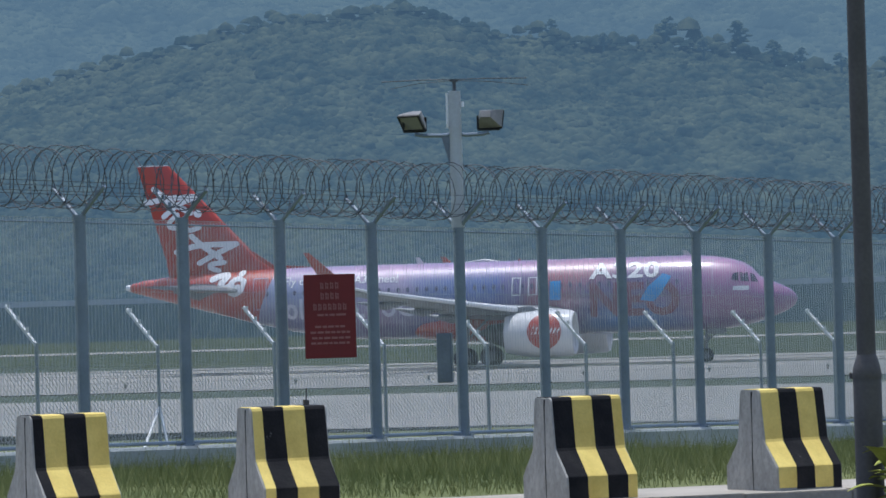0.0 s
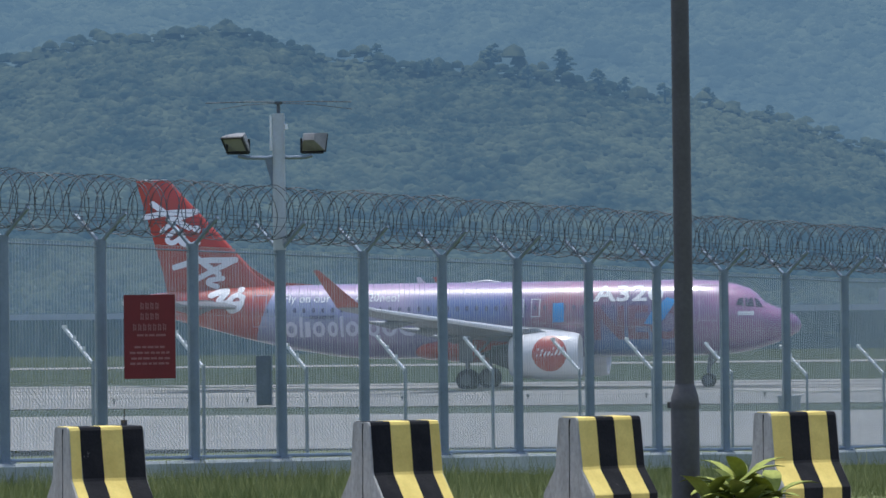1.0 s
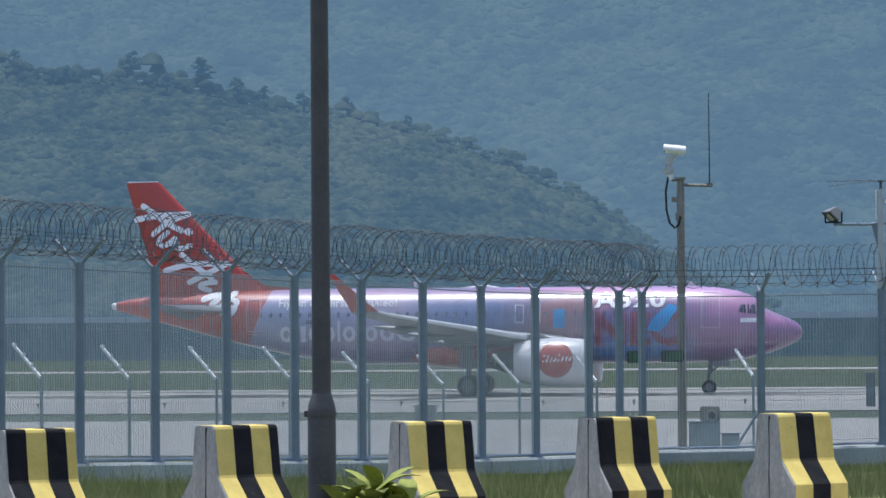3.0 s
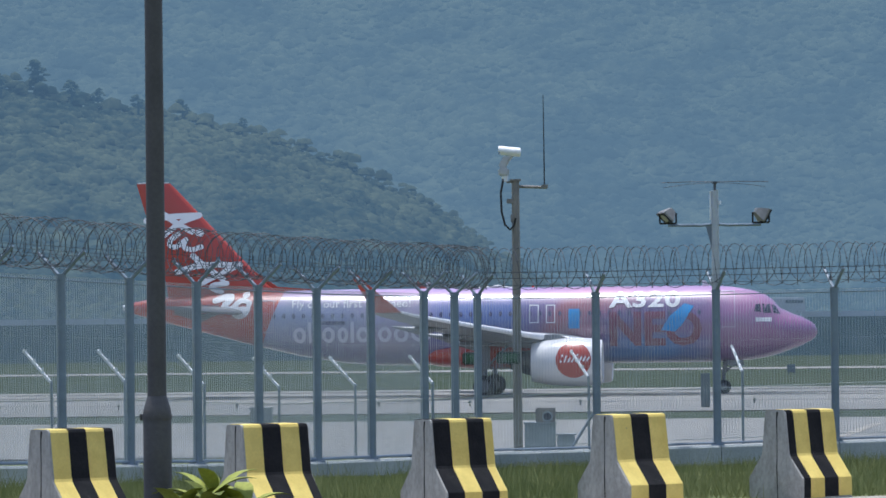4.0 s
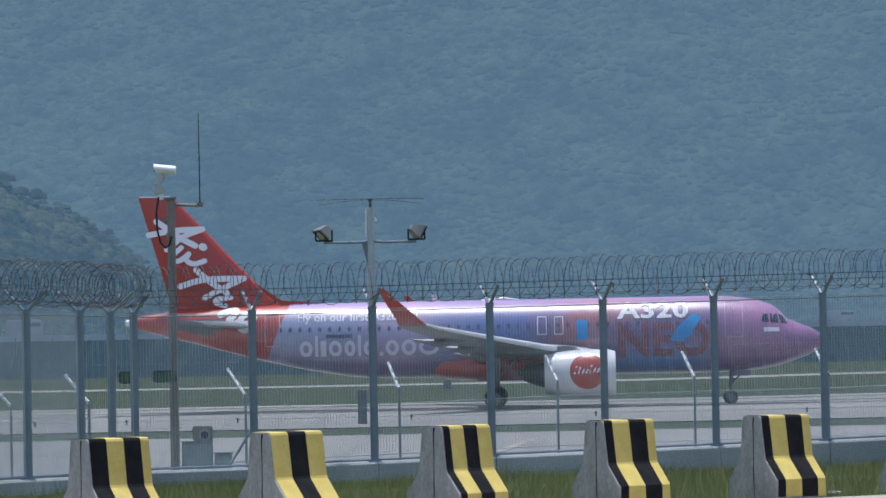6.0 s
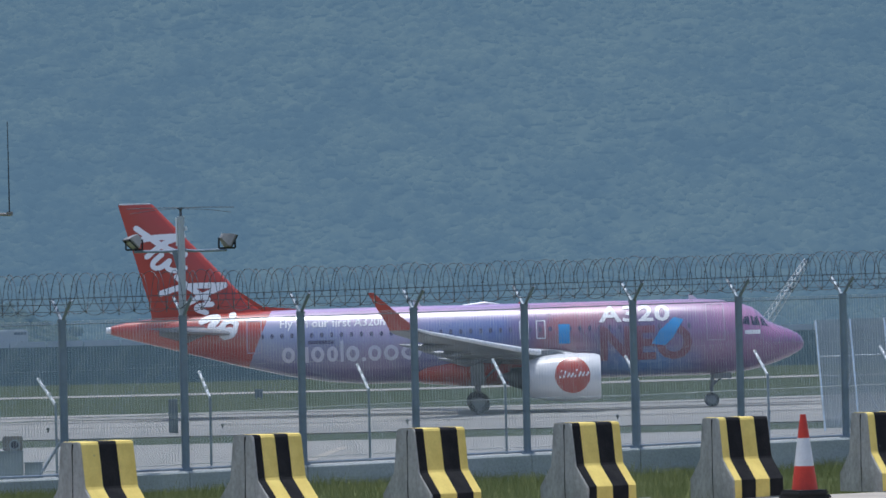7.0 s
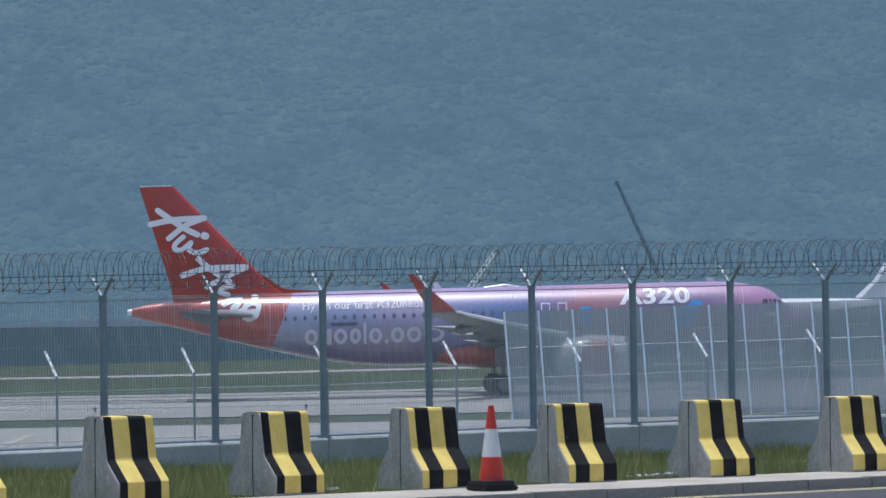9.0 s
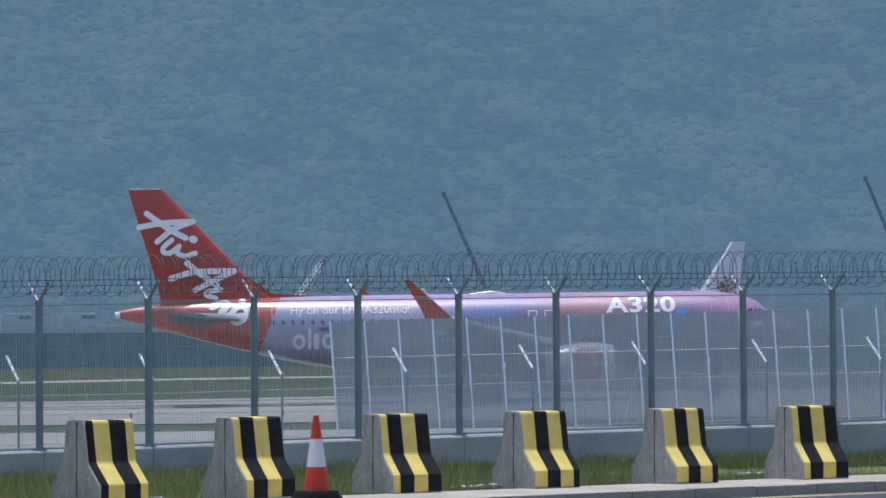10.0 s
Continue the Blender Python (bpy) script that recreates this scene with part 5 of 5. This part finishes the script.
s = Shape()
cx, cz = 12.8, 1.97
grid = [[(cx + 0.93 * r / 6 * math.cos(q), cz + 0.93 * r / 6 * math.sin(q)) for q in np.linspace(0, 2 * math.pi, 33)[:-1]] for r in range(7)]
s.v = [v for row in grid for v in cowl_patch(row, "", None, 0.022).v]
s.f = [(r * 32 + k, r * 32 + (k + 1) % 32, r * 32 + 32 + (k + 1) % 32, r * 32 + 32 + k) for r in range(6) for k in range(32)]
part("red_roundel", s, TAIL_RED, jet, smooth=True)
for k, h in enumerate((0.36, 0.3, 0.18, 0.16, 0.34, 0.2, 0.18, 0.16)):
    a, b, w = (13.47 - 0.2 * k, 1.85 + 0.012 * k), (13.37 - 0.2 * k, 1.85 + 0.012 * k + h), 0.045
    part("roundel_stroke", cowl_patch([(p.x, p.y) for p in capsule(a, b, w)], "", None, 0.035), INK_WHITE, jet)
# landing gear
wheels = []


def wheel(x, y, r, w, name):
    tyre = [(r * 0.55, w * 0.5), (r * 0.86, w * 0.5), (r * 0.97, w * 0.36), (r, w * 0.15), (r, -w * 0.15), (r * 0.97, -w * 0.36), (r * 0.86, -w * 0.5), (r * 0.55, -w * 0.5)]
    hub = thing(name, "", "")
    hub.parent = jet
    hub.matrix_basis = pose(x, y, r)
    part("tyre", Shape().rings([[(a * math.cos(q), b, a * math.sin(q)) for a, b in tyre] for q in np.linspace(0, 2 * math.pi, 29)[:-1]], closed=True), TYRE, hub, smooth=True)
    rim = Shape().tube([(0, -w * 0.42, 0), (0, w * 0.42, 0)], r * 0.56, 20)
    for k in range(8):
        q = k * math.pi / 4
        rim.box((r * 0.38 * math.cos(q), -w * 0.43, r * 0.38 * math.sin(q)), (0.06, 0.03, 0.06))
    part("rim", rim, GEAR, hub)
    wheels.append((hub, x, y, r))


for side in (-1, 1):
    for o in (-0.46, 0.46):
        wheel(-17.7, side * 3.8 + o, 0.585, 0.42, "main_wheel")
    wheel(-5.07, side * 0.25, 0.39, 0.24, "nose_wheel")
    part("main_gear_leg", Shape().tube([(-17.7, side * 3.8, 0.585), (-17.7, side * 3.8, 1.7), (-17.6, side * 3.75, 3.1)], [0.1, 0.15, 0.19], 12).tube([(-17.7, side * 3.8 - 0.5, 0.585), (-17.7, side * 3.8 + 0.5, 0.585)], 0.1, 10).tube([(-17.7, side * 3.8, 1.5), (-16.4, side * 3.4, 2.8)], 0.06, 8), GEAR, jet, smooth=True)
    part("gear_door", Shape().box((-17.75, side * 4.15, 2.1), (0.75, 0.05, 1.15), Matrix.Rotation(-0.12 * side, 3, "X"), bevel=0.02), WING_GREY, jet)
part("nose_gear_leg", Shape().tube([(-5.07, 0, 0.39), (-5.07, 0, 1.0), (-4.95, 0, 2.0)], [0.07, 0.1, 0.12], 12).tube([(-5.07, -0.25, 0.39), (-5.07, 0.25, 0.39)], 0.07, 8).tube([(-5.05, 0, 1.1), (-4.2, 0, 1.9)], 0.045, 8).box((-4.9, 0, 1.35), (0.14, 0.3, 0.16)), GEAR, jet, smooth=True)
for side in (-1, 1):
    part("nose_gear_door", Shape().box((-4.45, side * 0.42, 1.68), (0.9, 0.04, 0.3), bevel=0.01), WING_GREY, jet)

# ---- second, far aircraft standing beyond the screen ----
other = thing("parked_airliner", "white wide-body airliner with a pale lilac tail, parked far off", "airplane")
nose, tailp = polar(10.56, 690), polar(16.4, 715)
ox = (nose - tailp).normalized()
other.matrix_basis = Matrix.Translation((nose.x, nose.y, -1.95)) @ Matrix.Rotation(math.atan2(ox.y, ox.x), 4, "Z")
BIG = 1.74
s = Shape()
s.rings([ellipse(-x * BIG, a * 1.45, b * 1.35, 2.0 + c * 0.95, 24) for x, a, b, c in HULL])
part("fuselage", s, WHITE_PAINT, other, smooth=True)
for side in (-1, 1):
    part("wing", Shape().rings([foil(-24, -36, side * 2.5, 4.2, 1.4), foil(-32, -38, side * 11, 5.2, 0.8), foil(-44, -46.5, side * 31, 7.2, 0.3)]), WING_GREY, other, smooth=True)
    part("tailplane", Shape().rings([foil(-55, -62, side * 1, 7.4, 0.6), foil(-60.5, -63.5, side * 10.5, 8.3, 0.2)]), WHITE_PAINT, other, smooth=True)
    part("engine_nacelle", Shape().tube([(-23, side * 9.5, 2.4), (-24, side * 9.5, 2.4), (-28, side * 9.5, 2.4), (-30, side * 9.5, 2.5)], [1.5, 1.7, 1.5, 0.7], 20), WHITE_PAINT, other, smooth=True)
    for y in (-0.7, 0.7):
        part("main_wheel", Shape().tube([(-36, side * 5.3 + y - 0.25, 0.65), (-36, side * 5.3 + y + 0.25, 0.65)], 0.65, 16), TYRE, other)
    part("main_gear_leg", Shape().tube([(-36, side * 5.3, 0.65), (-35.6, side * 5, 4.3)], 0.25, 10).tube([(-36, side * 5.3 - 0.8, 0.65), (-36, side * 5.3 + 0.8, 0.65)], 0.15, 8), GEAR, other)
part("nose_gear_leg", Shape().tube([(-6, 0, 0.5), (-6, 0, 4.0)], 0.18, 10).tube([(-6, -0.35, 0.5), (-6, 0.35, 0.5)], 0.5, 14), GEAR, other)
part("fin", Shape().rings([[(x, y, h) for x, y in [(a - (a - b) * u, w * t) for u, w in ((0, 0), (0.1, 0.5), (0.4, 0.5), (1, 0.02), (0.4, -0.5), (0.1, -0.5))]] for a, b, h, t in ((-49.0, -58.8, 8.4, 0.9), (-52.3, -59.5, 11.2, 0.8), (-58.2, -60.8, 19.85, 0.3))]), PINK_TAIL, other, "pale lilac tail fin with a plum flower")
bloom = [(-57.0 + 2.3 * math.cos(a) * (1 + 0.12 * math.sin(5 * a)), 11.7 + 2.0 * math.sin(a) * (1 + 0.12 * math.sin(5 * a))) for a in np.linspace(0, 2 * math.pi, 31)[:-1]]
part("bloom_patch", Shape().slab([(max(-59.3, min(x, -53.4 - (z - 9.5) * 0.62)), -0.46, z) for x, z in bloom], (0, 0, 0), (0, 0.1, 0)), BLOOM, other, "soft pink flower ground")
for ring, count, size in ((0, 1, 0.42), (0.85, 6, 0.34), (1.55, 10, 0.3), (2.2, 9, 0.2)):
    for k in range(count):
        q = k * 2 * math.pi / count + ring
        c = Vector((-57.2 + ring * math.cos(q), 0, 11.7 + ring * math.sin(q)))
        if c.x > -55.2 + (12.5 - c.z) * 0.3 or c.x < -59.2:
            continue
        for side in (-1, 1):
            part("petal_patch", Shape().slab([(c.x + size * math.cos(a), side * 0.5, c.z + size * math.sin(a)) for a in np.linspace(0, 6.28, 8)[:-1]], (0, 0, 0), (0, side * -0.1, 0)), PETAL, other)

# ---- cranes, and vehicles on the far causeway ----
for az0, el0, az1, el1, d, pale in ((11.2, 2.01, 12.07, 0.45, 900, 0.36), (9.56, 1.09, 8.8, 0.45, 880, 1.0), (16.9, 2.17, 17.77, 0.5, 900, 0.0)):
    tip, base = polar(az0, d, el0), polar(az1, d, el1)
    root = Vector((base.x, base.y, -1.95))
    c = thing("mobile_crane", "far mobile crane with a raised lattice boom", "crane", Matrix.Translation(root), "cranes")
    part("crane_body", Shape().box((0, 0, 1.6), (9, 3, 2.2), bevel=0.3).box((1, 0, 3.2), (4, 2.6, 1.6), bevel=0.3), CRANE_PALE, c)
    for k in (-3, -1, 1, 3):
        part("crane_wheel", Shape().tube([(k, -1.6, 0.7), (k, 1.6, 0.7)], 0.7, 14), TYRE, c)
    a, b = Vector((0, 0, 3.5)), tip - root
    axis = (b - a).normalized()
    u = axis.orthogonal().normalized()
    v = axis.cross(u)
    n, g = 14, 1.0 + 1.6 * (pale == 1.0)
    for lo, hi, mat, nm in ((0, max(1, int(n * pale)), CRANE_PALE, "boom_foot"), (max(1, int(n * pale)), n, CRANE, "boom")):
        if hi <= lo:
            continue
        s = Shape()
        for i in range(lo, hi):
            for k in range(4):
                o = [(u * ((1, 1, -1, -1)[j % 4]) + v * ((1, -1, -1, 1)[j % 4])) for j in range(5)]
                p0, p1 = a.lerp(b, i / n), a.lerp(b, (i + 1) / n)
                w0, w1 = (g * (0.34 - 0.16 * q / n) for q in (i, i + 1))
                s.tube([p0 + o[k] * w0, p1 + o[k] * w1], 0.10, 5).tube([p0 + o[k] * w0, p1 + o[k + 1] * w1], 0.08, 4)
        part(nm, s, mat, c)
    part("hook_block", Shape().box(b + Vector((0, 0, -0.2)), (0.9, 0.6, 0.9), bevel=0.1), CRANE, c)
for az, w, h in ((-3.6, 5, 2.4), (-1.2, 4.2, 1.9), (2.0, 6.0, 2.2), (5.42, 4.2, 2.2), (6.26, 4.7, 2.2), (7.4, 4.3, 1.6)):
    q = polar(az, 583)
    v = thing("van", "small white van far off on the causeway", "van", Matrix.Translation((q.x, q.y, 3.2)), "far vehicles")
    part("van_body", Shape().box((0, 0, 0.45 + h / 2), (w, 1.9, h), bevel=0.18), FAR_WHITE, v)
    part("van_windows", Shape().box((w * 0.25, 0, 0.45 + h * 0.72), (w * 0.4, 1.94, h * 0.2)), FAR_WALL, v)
    for k in (-0.32, 0.32):
        part("van_wheel", Shape().tube([(w * k, -0.96, 0.36), (w * k, 0.96, 0.36)], 0.36, 12), TYRE, v)

# ---- covered boarding stairs by the parked aircraft ----
q = polar(12.82, 560)
st = thing("boarding_stairs", "blue-roofed mobile boarding stairs far off on the apron", "stairs", pose(q.x, q.y, -1.95))
part("stairs_roof", Shape().slab([(-4.1, -1.2, 7.6), (4.1, -1.2, 7.6), (3.8, -1.2, 8.4), (-3.8, -1.2, 8.4)], (0, 0, 0), (0, 2.4, 0)), SKY_BLUE, st, "bright blue roof")
part("stairs_flight", Shape().slab([(-4.0, -0.9, 0.9), (-3.2, -0.9, 0.6), (3.9, -0.9, 4.6), (3.9, -0.9, 5.2), (3.0, -0.9, 5.2)], (0, 0, 0), (0, 1.8, 0)), FAR_WHITE, st)
for x, z0 in ((-3.6, 0.9), (0.0, 2.8), (3.6, 4.6)):
    for y in (-1.0, 1.0):
        part("stairs_post", Shape().tube([(x, y, z0), (x, y, 7.7)], 0.07, 6), FAR_WHITE, st)
part("stairs_chassis", Shape().box((0, 0, 0.75), (7.6, 2.0, 0.5), bevel=0.06), FAR_WALL, st)
for x in (-2.8, 2.8):
    part("stairs_wheel", Shape().tube([(x, -1.05, 0.45), (x, 1.05, 0.45)], 0.45, 12), TYRE, st)

# ---- pale stone chips on the grass behind the barriers ----
chips = Shape()
rnd = random.Random(8)
for x, y, run, count in ((8.92, 43.22, 0.34, 26), (12.75, 46.08, 0.4, 24), (5.23, 41.1, 0.1, 8)):
    for _ in range(count):
        q = Vector((x, y, 0.03)) + ALONG * rnd.uniform(-run, run) + OUT * rnd.uniform(-0.08, 0.08)
        w = rnd.uniform(0.015, 0.045)
        chips.box(q, (w * 1.5, w, w * 0.7), Matrix.Rotation(rnd.uniform(0, 3), 3, "Z") @ Matrix.Rotation(rnd.uniform(-0.4, 0.4), 3, "X"))
tagged(part("stone_chips", chips, CONCRETE), "pale stone chips scattered on the grass verge", "stones", kind="stuff")

# ---- small airfield fittings ----
a, b = polar(2.75, 88), polar(3.25, 104)
w = Vector((0.12, 0, 0))
tagged(part("painted_line", Shape().slab([Vector((p.x, p.y, ground_z(p.x, p.y) + 0.036)) + k * w for p, k in ((a, -1), (a, 1), (b, 1), (b, -1))], (0, 0, 0), (0, 0, 0.006)), KERB), "pale slanting painted line on the service road", "marking", kind="structure")
for az in (-16.5, -14.2, -12.4, -10.3, -8.6, -7.0, -5.4, -3.48, -2.25, -0.75, 1.6, 4.1, 6.95, 9.0):
    q = polar(az, 198)
    e = thing("edge_light", "small dark taxiway edge light on a short stem", "edge light", pose(q.x, q.y, ground_z(q.x, q.y) - 0.02), "taxiway edge lights")
    part("light_stem", Shape().tube([(0, 0, 0), (0, 0, 0.18)], 0.035, 8), RUBBER, e)
    part("light_head", Shape().tube([(0, 0, 0.18), (0, 0, 0.24), (0, 0, 0.29)], [0.08, 0.08, 0.03], 10), GREEN_BOX, e)
q = polar(2.1, 318)
e = thing("marker_board", "small dark marker board on the airfield grass", "sign", pose(q.x, q.y, -1.95), "")
part("board_face", Shape().box((0, 0, 0.5), (0.62, 0.12, 0.6), bevel=0.02), BOX_GREY, e)
for x in (-0.2, 0.2):
    part("board_leg", Shape().tube([(x, 0, 0), (x, 0, 0.25)], 0.03, 8), STEEL, e)

# ---- trees on the ridge, grass blades on the verge ----
rnd = random.Random(11)
for az, k, h in ((-10.6, 0.97, 9), (-9.9, 0.95, 8), (-9.05, 0.98, 12), (-8.55, 0.93, 8), (-8.05, 0.97, 13), (-7.6, 0.95, 10), (-7.25, 0.97, 9), (-6.7, 0.93, 8), (-6.1, 0.96, 9), (-5.3, 0.97, 7)):
    q = hill_place(1000, 1500, lambda a: between(a, RIDGE), 5, az, k)
    t = thing("tall_tree", "tall hazy tree standing above the ridge canopy", "tree", Matrix.Translation(q), "tall ridge trees")
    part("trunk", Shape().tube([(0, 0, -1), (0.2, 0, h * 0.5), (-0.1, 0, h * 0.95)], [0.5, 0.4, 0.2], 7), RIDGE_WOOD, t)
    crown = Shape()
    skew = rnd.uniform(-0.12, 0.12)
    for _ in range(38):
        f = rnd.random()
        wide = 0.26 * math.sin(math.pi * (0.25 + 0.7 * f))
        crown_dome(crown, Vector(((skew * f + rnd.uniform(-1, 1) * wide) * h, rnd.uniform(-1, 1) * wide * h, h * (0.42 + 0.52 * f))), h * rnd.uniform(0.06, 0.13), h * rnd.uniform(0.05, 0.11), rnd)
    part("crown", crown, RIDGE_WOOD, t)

blades = Shape()
rnd = random.Random(3)
for k in range(150000):
    a = rnd.uniform(-4, 34)
    # from just behind the footway to the plinth
    base = ROW + ALONG * a
    o = rnd.random() ** 0.8
    q = base - OUT * (1.02 + o * 13)
    az = math.degrees(math.atan2(q.x, q.y))
    gap = fence_distance(az) - math.hypot(q.x, q.y)
    if abs(az) > 19 or gap < 0.25:
        continue
    h = rnd.uniform(0.07, 0.2) * (1.9 if rnd.random() < 0.08 else 1) * (1 + 0.7 * noise.noise((q.x * 0.7, q.y * 0.7, 0))) * (1 + (0.3 if az < -4 else 1.0) * math.exp(-gap / 1.8))
    t = rnd.uniform(0, 3.14)
    w = 0.0045
    dx, dy = math.cos(t) * w, math.sin(t) * w
    lean = Vector((rnd.uniform(-0.5, 0.5) * h, rnd.uniform(-0.5, 0.5) * h, 0))
    z = ground_z(q.x, q.y)
    blades.add([(q.x - dx, q.y - dy, z), (q.x + dx, q.y + dy, z), Vector((q.x, q.y, z + h)) + lean], [(0, 1, 2)])
# longer grass along the foot of the plinth
for i in range(len(FENCE) - 1):
    a, b = FENCE[i], FENCE[i + 1]
    n = across(i)
    for k in range(int(1500 * (b - a).length)):
        q = a.lerp(b, rnd.random()) + n * (0.2 + 3.2 * rnd.random() ** 1.5)
        az = math.degrees(math.atan2(q.x, q.y))
        if abs(az) > 18:
            continue
        tall = 0.26 + 0.6 * min(1, max(0, (az + 4) / 8))
        h = rnd.uniform(0.08, 0.34) * tall * (0.9 + 1.1 * noise.noise((q.x * 0.5, q.y * 0.5, 3)))
        t = rnd.uniform(0, 3.14)
        dx, dy = math.cos(t) * 0.007, math.sin(t) * 0.007
        z = ground_z(q.x, q.y)
        blades.add([(q.x - dx, q.y - dy, z), (q.x + dx, q.y + dy, z), (q.x + rnd.uniform(-0.4, 0.4) * h, q.y + rnd.uniform(-0.4, 0.4) * h, z + h)], [(0, 1, 2)])
tagged(part("grass_blades", blades, BLADE), "uneven green grass tufts on the verge", "grass", kind="stuff")

# ---- movement ----
TRACK_Y, HEADING, BEND, TAXI_Z = 228.37, -1.466, -4.571, -1.95  # BEND: degrees of turn in 60 m
RUN = [(0.0, -29.60), (2.5, -4.79), (5.0, 19.40), (8.0, 46.85), (10.0, 64.53)]


def motions():
    fit = np.polyfit([t for t, _ in RUN], [s for _, s in RUN], 3)
    way = lambda t: float(np.polyval(fit, t))
    rows = []
    for t in np.arange(0, 10.01, 0.5):
        u, h = way(t), radians(HEADING)
        rear, fore = between(u - 17.7, RISE), between(u - 5.07, RISE)
        dip = -math.degrees(math.atan2(fore - rear, 12.63))
        rows.append((t, pose(u * math.cos(h), TRACK_Y + u * math.sin(h) + radians(BEND) * u * u / 120, TAXI_Z + rear - 17.7 * math.sin(radians(dip)), 0, dip, HEADING + BEND * u / 60)))
    walk(jet, rows)
    for hub, x, y, r in wheels:
        walk(hub, [(k / 15, pose(x, y, r) @ Matrix.Rotation((way(k / 15) - way(0)) / r, 4, "Y")) for k in range(151)])


motions()
